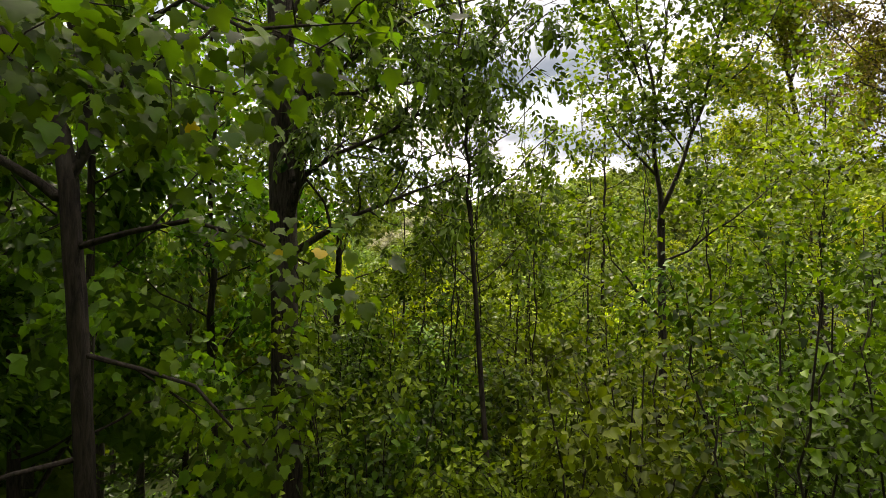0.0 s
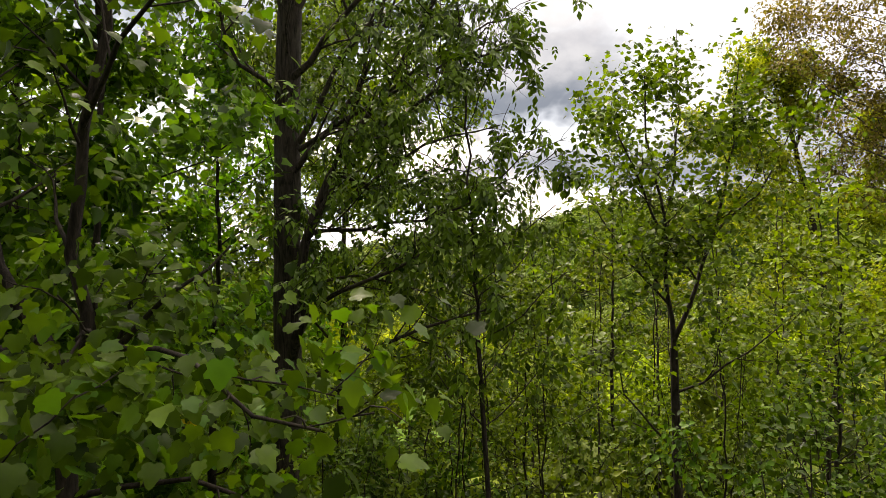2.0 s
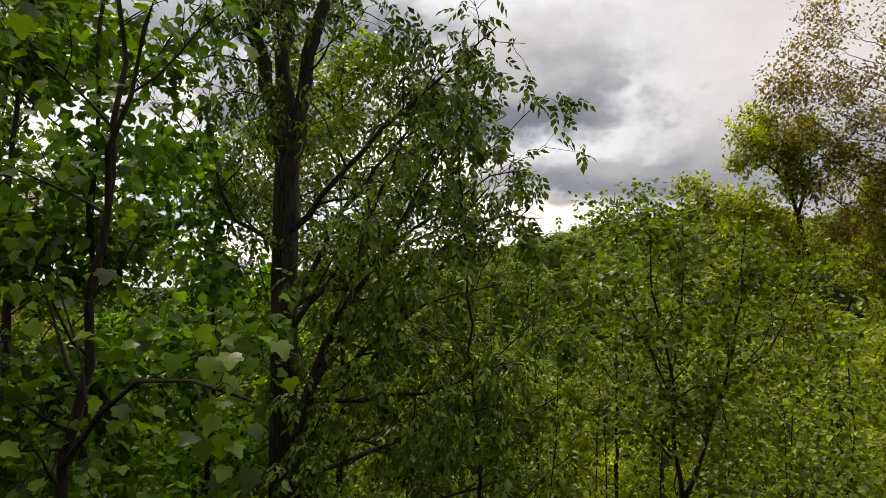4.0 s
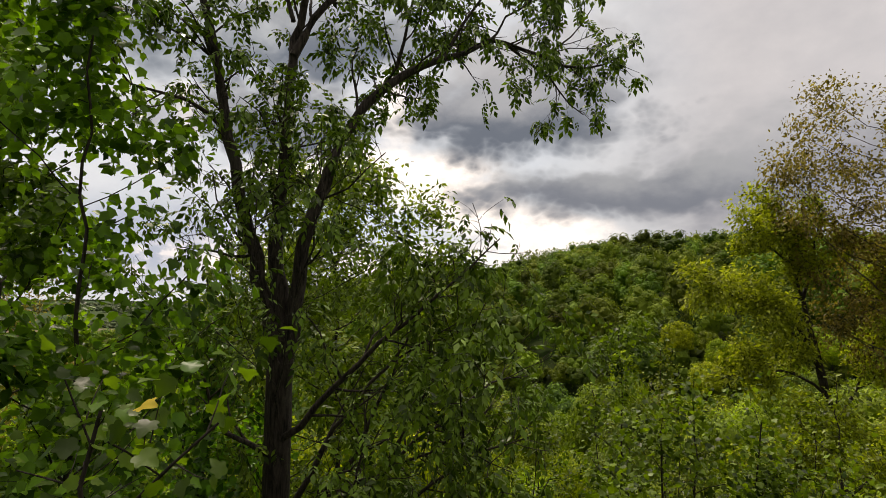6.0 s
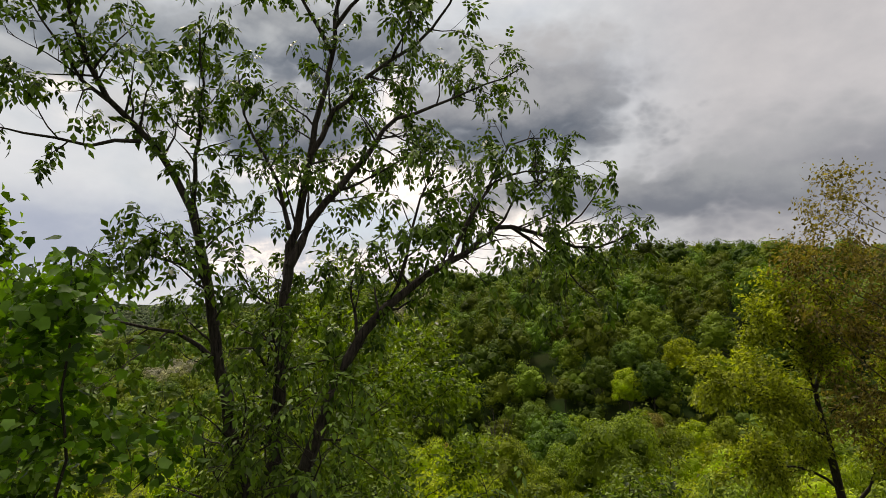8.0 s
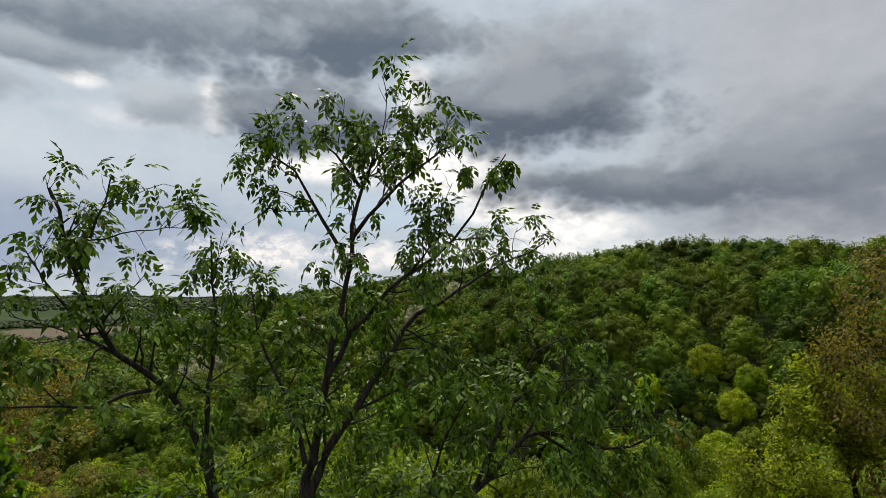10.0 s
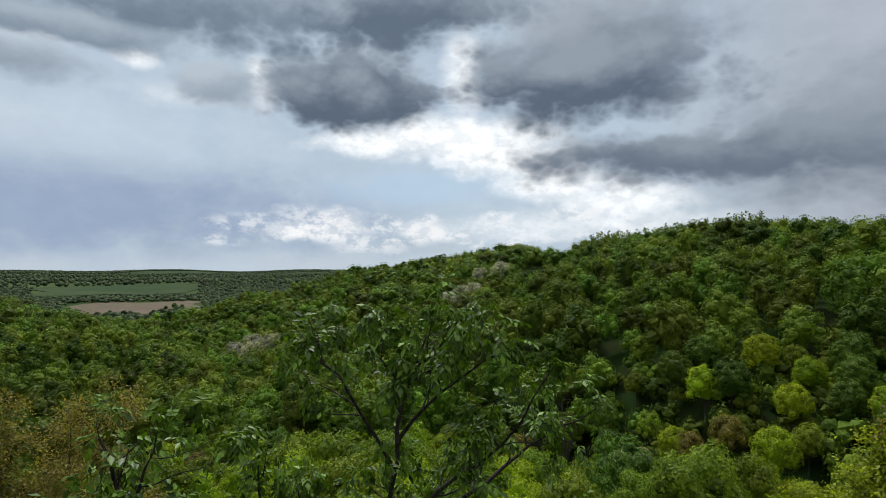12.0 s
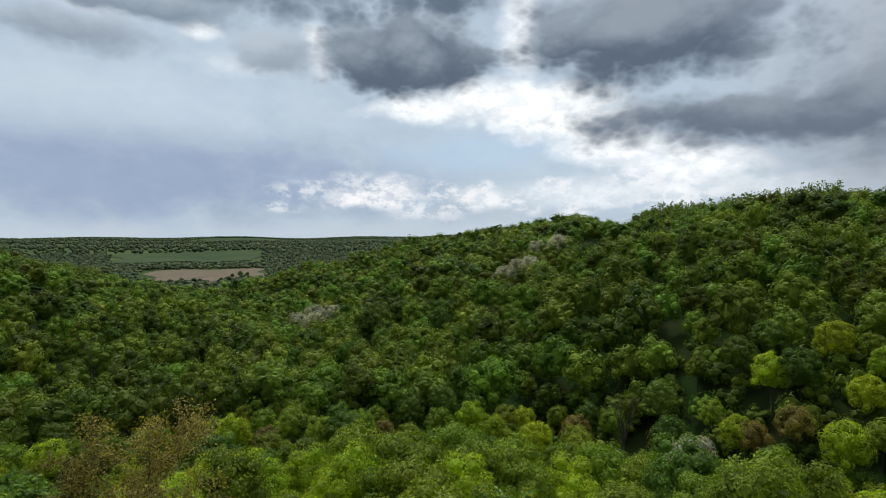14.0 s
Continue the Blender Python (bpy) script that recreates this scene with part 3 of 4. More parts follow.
# ------------------------------------------------------------------ the near trees
def hero_tree():
    """The tall forked tree with drooping compound leaves."""
    y = 8.2
    trunk = ([(-2.02, y, float(ground_z(-2, y)) - 0.2), (-2.12, y, 2.5), (-2.18, y, 6.0), (-2.22, y, 9.5), (-2.2, y, 11.1)], 0.21, 0.16)
    limbs = [
        ([(-2.22, y, 11.0), (-2.46, y, 12.1), (-2.72, y, 13.0), (-2.98, y, 14.1), (-3.2, y, 15.3), (-3.44, y, 16.1), (-3.9, y, 16.85),
          (-4.3, 7.7, 17.4), (-4.55, 7.4, 18.2), (-4.7, 7.2, 18.8), (-4.8, 7.1, 19.3)], 0.125, 0.015),
        ([(-2.2, y, 11.0), (-2.3, 8.3, 12.3), (-2.29, 8.5, 13.6), (-2.29, 8.7, 15.3), (-2.1, 8.8, 16.5), (-1.95, 8.8, 17.5), (-1.73, 8.8, 18.65),
          (-1.65, 8.8, 19.4), (-1.45, 8.7, 19.9), (-1.3, 8.7, 20.3)], 0.125, 0.012),
        ([(-2.18, y, 11.1), (-2.04, y, 11.7), (-1.93, 8.1, 12.55), (-1.67, 8.1, 13.4), (-1.38, 8.2, 14.15), (-0.9, 8.4, 14.85), (-0.08, 8.9, 15.45),
          (0.9, 9.7, 16.1), (1.6, 9.9, 15.9), (2.35, 10.1, 15.75), (3.05, 10.2, 16.1)], 0.11, 0.012),
        ([(-2.25, 8.65, 15.4), (-1.85, 8.9, 16.3), (-1.36, 9.35, 17.07), (-0.9, 9.7, 17.8), (-0.3, 10.1, 18.15), (0.1, 10.4, 18.4), (0.6, 10.5, 18.7), (1.2, 10.6, 19.0)], 0.07, 0.01),
        ([(0.9, 9.7, 16.1), (1.5, 9.9, 15.7), (1.9, 10.0, 15.4), (2.3, 10.1, 15.0)], 0.03, 0.008),
        ([(1.6, 9.9, 15.9), (2.1, 10.0, 16.3), (2.5, 10.1, 16.9)], 0.025, 0.007),
        ([(-0.08, 8.9, 15.45), (0.5, 9.2, 16.6), (0.9, 9.4, 17.3), (1.5, 9.7, 17.5)], 0.035, 0.008),
        ([(0.5, 9.2, 16.6), (1.1, 9.3, 16.9), (1.7, 9.5, 16.9)], 0.025, 0.007),
        ([(-4.6, 7.3, 18.4), (-4.3, 7.2, 18.9), (-4.1, 7.1, 19.4)], 0.025, 0.007),
        ([(-4.3, 7.7, 17.4), (-4.75, 7.4, 17.9), (-5.1, 7.2, 18.6)], 0.03, 0.007),
        ([(-1.6, 8.8, 19.6), (-1.9, 8.6, 20.0), (-2.1, 8.5, 20.2)], 0.025, 0.007),
        ([(-1.45, 8.7, 19.9), (-1.15, 8.6, 20.2), (-0.95, 8.6, 20.4)], 0.02, 0.006),
        ([(-3.05, y, 14.6), (-3.4, 8.4, 15.7), (-3.52, 8.5, 16.6), (-3.5, 8.5, 17.9), (-3.56, 8.5, 18.9)], 0.05, 0.01),
        ([(-2.02, 8.8, 17.0), (-1.5, 8.8, 17.8), (-0.9, 8.9, 18.4), (-0.3, 8.8, 18.9), (0.1, 8.7, 19.5), (0.4, 8.6, 20.0)], 0.045, 0.008),
        ([(-2.25, 8.6, 15.9), (-2.6, 8.7, 16.9), (-3.0, 8.8, 17.6), (-3.1, 8.8, 18.2)], 0.04, 0.008),
        ([(-1.75, 8.8, 18.5), (-2.1, 8.7, 19.2), (-2.5, 8.6, 19.8), (-2.9, 8.6, 20.1)], 0.035, 0.008),
        ([(-1.7, 8.8, 18.9), (-1.1, 8.7, 19.6), (-0.6, 8.6, 20.0), (-0.3, 8.5, 20.1)], 0.035, 0.008),
        ([(-4.0, 7.95, 16.95), (-4.5, 7.6, 16.8), (-5.0, 7.3, 16.9), (-5.3, 7.1, 16.9)], 0.03, 0.008),
        ([(-2.98, y, 14.1), (-3.5, 8.0, 14.5), (-4.1, 7.8, 14.7), (-4.6, 7.7, 15.2)], 0.04, 0.008),
        ([(-0.9, 8.4, 14.85), (-0.6, 8.4, 15.5), (-0.45, 8.2, 16.3), (-0.1, 8.2, 16.9)], 0.035, 0.008),
        ([(0.6, 9.5, 15.95), (1.0, 9.6, 16.5), (1.4, 9.6, 16.8), (1.8, 9.6, 17.2)], 0.025, 0.006),
        # low limbs fanning out to the right
        ([(-2.1, 8.1, 6.3), (-1.88, 7.8, 6.9), (-1.84, 7.7, 7.79), (-1.42, 7.7, 8.95), (-0.69, 7.7, 9.99), (-0.11, 7.6, 11.0), (0.3, 7.4, 11.6)], 0.085, 0.01),
        ([(-1.85, 7.7, 7.85), (-1.13, 7.6, 9.03), (-0.25, 7.5, 9.69), (0.41, 7.4, 10.14), (0.9, 7.3, 10.3)], 0.05, 0.008),
        ([(-1.85, 7.7, 7.6), (-1.70, 7.6, 7.93), (-0.69, 7.4, 8.0), (0.4, 7.3, 8.35), (0.95, 7.2, 8.9)], 0.042, 0.008),
        ([(-1.42, 7.7, 8.2), (-0.69, 7.8, 8.88), (0.04, 7.9, 9.25), (0.7, 7.9, 9.4)], 0.035, 0.007),
        ([(-2.05, 8.0, 6.9), (-1.4, 7.6, 7.14), (-0.68, 7.5, 7.46), (0.04, 7.4, 7.79), (0.6, 7.3, 7.95)], 0.042, 0.008),
        ([(-2.05, 8.0, 5.9), (-1.47, 7.7, 6.25), (-1.04, 7.6, 6.43), (0.04, 7.5, 6.85), (0.69, 7.4, 7.14)], 0.055, 0.008),
        ([(-2.1, 8.1, 7.3), (-1.12, 7.9, 7.36), (-0.25, 7.8, 7.2), (0.3, 7.8, 7.4)], 0.03, 0.007),
        ([(-1.6, 7.7, 8.4), (-1.25, 7.5, 9.3), (-1.0, 7.3, 10.2), (-0.9, 7.2, 10.9)], 0.035, 0.007),
        ([(-1.0, 7.7, 9.6), (-0.2, 7.9, 10.3), (0.5, 8.0, 10.8), (1.0, 8.0, 10.9)], 0.03, 0.007),
        ([(-2.05, 8.1, 9.2), (-1.57, 7.9, 9.99), (-0.99, 7.7, 10.81), (-0.55, 7.6, 11.34), (-0.1, 7.5, 12.3)], 0.05, 0.008),
        ([(-2.05, 8.1, 9.1), (-1.13, 7.9, 9.62), (-0.25, 7.7, 9.99), (0.5, 7.6, 10.6)], 0.04, 0.008),
        # leafy shoots close round the fork
        ([(-2.15, 8.05, 11.4), (-2.3, 7.6, 12.0), (-2.35, 7.35, 12.6), (-2.3, 7.3, 13.1)], 0.02, 0.006),
        ([(-2.0, 8.05, 11.9), (-1.7, 7.6, 12.5), (-1.55, 7.4, 13.1), (-1.6, 7.3, 13.7)], 0.02, 0.006),
        ([(-2.5, 8.1, 12.3), (-2.75, 7.7, 12.8), (-2.9, 7.5, 13.4)], 0.02, 0.006),
        ([(-2.3, 8.4, 13.4), (-2.2, 8.0, 13.9), (-2.1, 7.8, 14.6)], 0.02, 0.006),
        ([(-1.7, 8.1, 13.2), (-1.3, 7.8, 13.3), (-0.8, 7.6, 13.7)], 0.02, 0.006),
        ([(-2.2, 8.1, 10.4), (-2.0, 7.5, 11.0), (-1.9, 7.2, 11.6)], 0.02, 0.006),
        ([(-2.1, 8.1, 8.8), (-1.5, 8.0, 9.6), (-1.0, 7.8, 10.3), (-0.6, 7.6, 11.2), (0.1, 7.4, 11.6)], 0.05, 0.008),
        ([(-2.15, 8.1, 10.1), (-1.4, 7.8, 10.8), (-0.6, 7.5, 11.6), (0.2, 7.4, 12.2), (0.6, 7.4, 12.6)], 0.055, 0.008),
        ([(-2.3, 8.1, 9.9), (-2.8, 7.9, 10.2), (-3.1, 7.8, 10.9), (-3.6, 7.7, 11.6)], 0.045, 0.008),
    ]
    make_tree("forked_tree", "tall forked tree with ridged dark bark and drooping compound leaves", "tree", 11, trunk, limbs,
              (3.6, 1.15, 0.9, 0.03, 0.10), (4.6, 0.42, 0.85, -0.02, 0.2), 0.13, LEAF_COMPOUND, 0.215, COMPOUND, BARK_TRUNK, droop=0.6, flat=1.8,
              count=9500, tuft=0.04, spread=1.0, airy=14.2, tip=0.75)


hero_tree()


def near_maple():
    x, y = -2.4, 3.9
    f = (-2.46, y, 6.45)
    trunk = ([(-2.25, 4.0, float(ground_z(-2.3, 4)) - 0.2), (-2.37, y, 4.9), (-2.43, y, 5.9), f], 0.068, 0.06)
    limbs = [
        ([f, (-2.67, y, 7.04), (-2.9, y, 7.45), (-3.15, 3.8, 9.0), (-3.05, 3.6, 11.0)], 0.06, 0.01),
        ([f, (-2.33, y, 6.9), (-2.3, 3.75, 8.0), (-2.0, 3.5, 9.6), (-1.8, 3.4, 11.3)], 0.055, 0.01),
        ([(-2.45, y, 6.35), (-2.7, y, 6.45), (-3.2, 3.6, 7.0), (-3.8, 3.2, 8.0)], 0.05, 0.01),
        ([f, (-2.2, y, 6.9), (-1.82, y, 7.23), (-1.5, 4.1, 7.6)], 0.035, 0.008),
        ([(-2.42, 3.9, 6.0), (-1.6, 3.75, 6.15), (-0.65, 3.5, 5.85)], 0.025, 0.006),
        ([(-2.33, 3.8, 7.0), (-1.6, 2.9, 7.1), (-0.5, 2.25, 6.85)], 0.022, 0.006),
        ([(-2.6, 3.8, 7.0), (-2.2, 2.9, 7.0), (-1.6, 2.2, 6.7)], 0.022, 0.006),
        ([(-2.25, 3.65, 8.3), (-1.6, 3.2, 8.9), (-0.95, 3.0, 8.8)], 0.022, 0.006),
        ([(-1.95, 3.5, 9.8), (-1.55, 3.1, 10.9), (-1.1, 3.1, 11.3)], 0.02, 0.006),
        ([(-2.95, 3.85, 7.6), (-2.2, 2.7, 8.5), (-1.7, 2.2, 8.4)], 0.022, 0.006),
        ([(-2.4, 3.9, 5.3), (-1.6, 3.8, 5.1), (-1.0, 3.7, 4.5)], 0.02, 0.006),
        ([(-3.1, 3.8, 9.2), (-2.6, 2.9, 10.2), (-2.0, 2.4, 10.6)], 0.02, 0.006),
        ([(-2.4, 3.9, 4.6), (-2.9, 3.4, 4.6), (-3.3, 3.0, 4.2)], 0.02, 0.006),
    ]
    make_tree("maple_tree", "young forked maple with broad fresh green lobed leaves", "tree", 21, trunk, limbs,
              (2.6, 0.75, 0.95, 0.05, 0.2), (4.0, 0.34, 0.9, 0.0, 0.15), 0.11, LEAF_MAPLE, 0.088, MAPLE, BARK_DARK, droop=0.6, flat=1.1, count=6600, tuft=0.15, clear=1.78, outward=0.25, thin_top=7.0, single=(-1.75, 3.7))


near_maple()


def upright_tree(name, label, seed, base, top, width, n_limbs, radius, template, size, mat, bark, group="", lowest=0.3, boughs=None, twigs=None,
                 step=0.11, droop=0.4, lean=(0, 0), clear=1.35, category="tree", flat=1.0, count=5000, tuft=0.14, outward=0.0):
    """A tree with one leading stem to height top and limbs rising from it all round."""
    rng = np.random.default_rng(seed)
    bx, by = base
    z0 = float(ground_z(bx, by)) - 0.2
    h = top - z0
    line = [(bx + lean[0] * s + rng.normal() * 0.06, by + lean[1] * s + rng.normal() * 0.06, z0 + h * s) for s in (0, 0.25, 0.5, 0.75, 1.0)]
    line[0] = (bx, by, z0)
    stem = smooth_line(line, 0.5)
    cut = int(len(stem) * 0.55)
    trunk = ([tuple(p) for p in stem[:cut + 1:max(1, cut // 4)]], radius, radius * 0.6)
    limbs = [([tuple(p) for p in stem[cut - 1::max(1, (len(stem) - cut) // 4)]], radius * 0.6, 0.008)]
    for i in range(n_limbs):
        s = lowest + (0.93 - lowest) * (i + rng.uniform(0, 0.8)) / n_limbs
        p = stem[int(s * (len(stem) - 1))]
        a = i * 2.4 + rng.uniform(-0.5, 0.5)
        ln = width * math.sin(math.pi * (0.22 + 0.66 * (s - lowest) / (1 - lowest))) * rng.uniform(0.8, 1.2)
        d = np.array((math.cos(a), math.sin(a), 0.0))
        rise = rng.uniform(0.35, 0.9)
        limbs.append(([tuple(p), tuple(p + d * ln * 0.5 + np.array((0, 0, ln * rise * 0.4))), tuple(p + d * ln + np.array((0, 0, ln * rise)))],
                      radius * 0.32 * (1.2 - s), 0.006))
    return make_tree(name, label, category, seed + 1, trunk, limbs, boughs or (2.2, 0.8, 0.9, 0.06, 0.2), twigs or (4.5, 0.32, 0.9, 0.0, 0.15), step,
                     template, size, mat, bark, droop=droop, group=group, clear=clear, flat=flat, count=count, tuft=tuft, outward=outward)


upright_tree("drooping_tree", "slim tree with long drooping compound leaves beside the forked tree", 25, (0.95, 7.3), 13.4, 1.25, 34, 0.045, LEAF_COMPOUND, 0.22, COMPOUND, BARK_DARK,
             lowest=0.48, boughs=(1.5, 0.9, 0.9, 0.0, 0.15), twigs=(3.0, 0.38, 0.9, -0.04, 0.15), droop=0.95, lean=(-1.1, 0.2), count=1200, tuft=0.09, flat=0.7)
upright_tree("drooping_tree", "leafy slim tree with drooping compound leaves behind the forked tree", 27, (-2.7, 9.4), 15.4, 1.9, 26, 0.05, LEAF_COMPOUND, 0.22, COMPOUND, BARK_DARK,
             lowest=0.62, boughs=(1.8, 0.8, 0.9, 0.0, 0.15), twigs=(3.2, 0.38, 0.9, -0.04, 0.15), droop=0.95, count=1000, tuft=0.1, flat=0.7)
# maples on the left
for k, (label, bx, by, top, wd, rad, low, n) in enumerate((
        ("slender upright maple with dense green lobed leaves", -3.6, 6.0, 15.3, 1.4, 0.055, 0.30, 5000),
        ("leafy maple with dark bark beside the forked tree", -6.1, 8.4, 16.6, 2.3, 0.10, 0.25, 15000),
        ("thin dark-stemmed maple in deep shade", -3.55, 9.2, 11.5, 1.5, 0.09, 0.35, 6500),
        ("leafy understorey maple with low spreading branches", -4.9, 4.8, 13.4, 2.0, 0.07, 0.2, 19000),
        ("leafy maple at the wood's shaded edge", -8.6, 11.5, 14.5, 2.2, 0.10, 0.2, 7000),
        ("leafy maple with a low dark green crown", -5.6, 13.0, 11.5, 2.2, 0.09, 0.2, 6000),
        ("dense green maple at the edge of the clearing", -9.5, 7.5, 14.0, 2.2, 0.10, 0.2, 7000))):
    upright_tree("maple_tree", label, 31 + 10 * k, (bx, by), top, wd, 26 if k else 18, rad, LEAF_MED if k > 0 else LEAF_MAPLE_SMALL, 0.135 if k else 0.12, MAPLE, BARK_DARK, lowest=low,
                 boughs=(1.6 if k else 0.7, 0.8, 0.9, 0.06, 0.15), twigs=(3.0, 0.32, 0.9, 0.0, 0.15), count=n, clear=2.2, tuft=0.16 if k else 0.2, outward=0.6, droop=0.7)
upright_tree("yellow_green_tree", "tree in light yellow-green leaf behind the forked tree", 131, (-2.6, 14.5), 15.6, 2.9, 34, 0.11, LEAF_SMALL, 0.16, SAPLING, BARK_DARK,
             lowest=0.25, boughs=(1.6, 0.9, 0.9, 0.06, 0.15), twigs=(3.0, 0.4, 0.9, 0.0, 0.15), count=34000, tuft=0.26)
# saplings ahead and to the right
fork_base = float(ground_z(3.1, 8.2))
make_tree("maple_sapling", "forked young maple with a light green rounded crown", "tree", 81,
          ([(3.15, 8.2, fork_base - 0.2), (3.12, 8.2, 3.0), (3.08, 8.2, 6.4)], 0.065, 0.05),
          [([(3.08, 8.2, 6.4), (3.0, 8.2, 7.2), (2.95, 8.2, 8.1), (2.75, 8.2, 9.3), (2.7, 8.1, 10.2)], 0.035, 0.008),
           ([(3.08, 8.2, 6.5), (3.4, 8.2, 7.2), (3.65, 8.2, 8.0), (3.9, 8.2, 9.2), (4.0, 8.1, 10.3)], 0.035, 0.008),
           ([(2.97, 8.2, 7.9), (2.6, 8.0, 8.6), (2.2, 7.9, 9.5)], 0.022, 0.006),
           ([(2.95, 8.2, 8.1), (3.2, 8.4, 8.8), (3.3, 8.5, 10.0), (3.3, 8.5, 10.6)], 0.022, 0.006),
           ([(3.6, 8.2, 7.9), (4.2, 8.1, 8.5), (4.7, 8.0, 9.5)], 0.02, 0.006),
           ([(3.1, 8.2, 5.8), (3.7, 8.0, 6.2), (4.5, 7.8, 6.9)], 0.022, 0.006),
           ([(3.02, 8.2, 7.0), (2.5, 8.3, 7.6), (2.0, 8.4, 8.5)], 0.02, 0.006),
           ([(3.1, 8.2, 5.0), (2.5, 8.0, 5.6), (2.1, 7.8, 6.4)], 0.02, 0.006)],
          (2.6, 1.0, 0.9, 0.05, 0.15), (4.0, 0.32, 0.9, 0.02, 0.2), 0.12, LEAF_MAPLE_SMALL, 0.078, SAPLING, BARK_DARK, count=6200, tuft=0.17)
for k, (bx, by, top, wd, rad, n) in enumerate(((3.6, 12.8, 12.4, 1.0, 0.06, 22), (1.75, 14.5, 7.8, 1.1, 0.055, 14), (0.05, 12.5, 7.2, 1.0, 0.04, 12),
                                              (1.5, 11.5, 7.2, 1.0, 0.05, 12), (6.2, 9.5, 8.6, 1.4, 0.06, 18), (7.9, 12.5, 10.2, 1.6, 0.07, 20),
                                              (5.4, 12.0, 8.0, 1.3, 0.05, 16), (9.2, 15.5, 9.0, 1.8, 0.07, 18), (2.6, 17.5, 9.6, 1.5, 0.06, 18),
                                              (-0.9, 15.5, 8.2, 1.5, 0.06, 16), (0.9, 20.0, 8.4, 1.9, 0.07, 20), (6.6, 18.5, 10.4, 1.8, 0.07, 20))):
    upright_tree("sapling", "thin dark-stemmed sapling with light green leaves", 100 + 10 * k, (bx, by), top, wd, n, rad, LEAF_MED, 0.115,
                 SAPLING, BARK_DARK, group="saplings below the wood's edge", lowest=0.22, boughs=(1.5, 0.7, 0.9, 0.06, 0.15),
                 twigs=(3.0, 0.3, 0.9, 0.0, 0.15), step=0.12, count=2500, tuft=0.18)
for k, (bx, by, top) in enumerate(((0.5, 9.6, 8.2), (0.75, 10.4, 9.0), (1.35, 9.3, 8.0), (2.1, 12.2, 9.6), (2.45, 9.4, 7.6), (3.7, 11.6, 9.3), (4.4, 9.2, 8.6), (5.0, 13.4, 9.9),
                                   (5.7, 10.6, 8.4), (6.7, 11.4, 9.0), (-0.4, 11.0, 8.4), (-0.1, 9.0, 6.9), (1.0, 13.4, 9.4), (3.3, 13.6, 9.9))):
    upright_tree("sapling", "thin dark bare-stemmed sapling with few small leaves", 1200 + 10 * k, (bx, by), top, 0.9, 9, 0.028, LEAF_MED, 0.095,
                 SAPLING, BARK_DARK, group="saplings below the wood's edge", lowest=0.35, boughs=(1.6, 0.7, 0.9, 0.06, 0.15),
                 twigs=(3.0, 0.3, 0.9, 0.0, 0.15), step=0.12, count=420, tuft=0.1, lean=(0.35 * (k % 3 - 1), 0.1))
# the yellow-green tree and the olive-brown tree on the right
g = float(ground_z(14, 21.5))
make_tree("spreading_tree", "spreading tree in yellow-green spring leaf, dark stem showing", "tree", 300,
          ([(14.4, 21.6, g - 0.2), (14.1, 21.6, 4.0), (13.75, 21.5, 7.0), (12.95, 21.3, 10.6)], 0.20, 0.12),
          [([(12.95, 21.3, 10.5), (12.5, 21.1, 12.2), (12.0, 21.0, 14.0), (11.3, 21.0, 15.6)], 0.10, 0.012),
           ([(12.6, 21.1, 12.0), (13.1, 21.1, 13.6), (13.3, 21.1, 15.0)], 0.07, 0.012),
           ([(13.0, 21.3, 10.3), (11.6, 20.8, 11.5), (9.9, 20.4, 12.0), (8.7, 20.2, 12.6)], 0.07, 0.012),
           ([(13.4, 21.4, 8.6), (12.0, 21.0, 9.4), (10.6, 20.6, 9.5), (9.0, 20.3, 9.2)], 0.06, 0.012),
           ([(13.7, 21.5, 7.4), (14.8, 21.3, 9.5), (15.3, 21.2, 11.4), (15.5, 21, 13.0)], 0.08, 0.012),
           ([(13.9, 21.5, 5.6), (12.3, 21.0, 6.6), (10.8, 20.4, 6.6)], 0.05, 0.012),
           ([(12.3, 21.0, 13.0), (11.3, 20.8, 13.8), (10.2, 20.6, 14.6)], 0.05, 0.01),
           ([(14.0, 21.5, 5.0), (15.2, 21.0, 6.5), (16.2, 20.6, 7.6)], 0.05, 0.01),
           ([(13.0, 21.3, 10.2), (12.4, 22.6, 11.2), (11.6, 23.8, 12.6)], 0.05, 0.01),
           ([(13.8, 21.5, 6.6), (12.6, 20.2, 7.6), (11.6, 19.4, 8.4)], 0.05, 0.01)],
          (2.6, 1.5, 0.85, 0.04, 0.15), (4.0, 0.55, 0.9, 0.0, 0.1), 0.12, LEAF_SMALL, 0.17, YELLOWGREEN, BARK_DARK, count=30000, tuft=0.2)
upright_tree("olive_brown_tree", "tall tree with airy olive-brown young leaves", 340, (15.2, 19.6), 19.4, 3.3, 44, 0.2, LEAF_SMALL, 0.15, OLIVE, BARK_GREY, lowest=0.56,
             boughs=(1.4, 1.4, 0.8, 0.04, 0.15), twigs=(2.2, 0.5, 0.9, -0.03, 0.1), step=0.12, droop=0.6, count=23000, tuft=0.26)
upright_tree("olive_brown_tree", "rounded tree with olive-brown young leaves", 360, (-22.5, 28.8), 15.4, 3.9, 30, 0.16, LEAF_SMALL, 0.18, OLIVE, BARK_GREY, lowest=0.25,
             boughs=(1.4, 1.3, 0.7, 0.06, 0.15), twigs=(2.2, 0.5, 0.9, 0.02, 0.1), step=0.12, droop=0.2, count=25000, tuft=0.32)
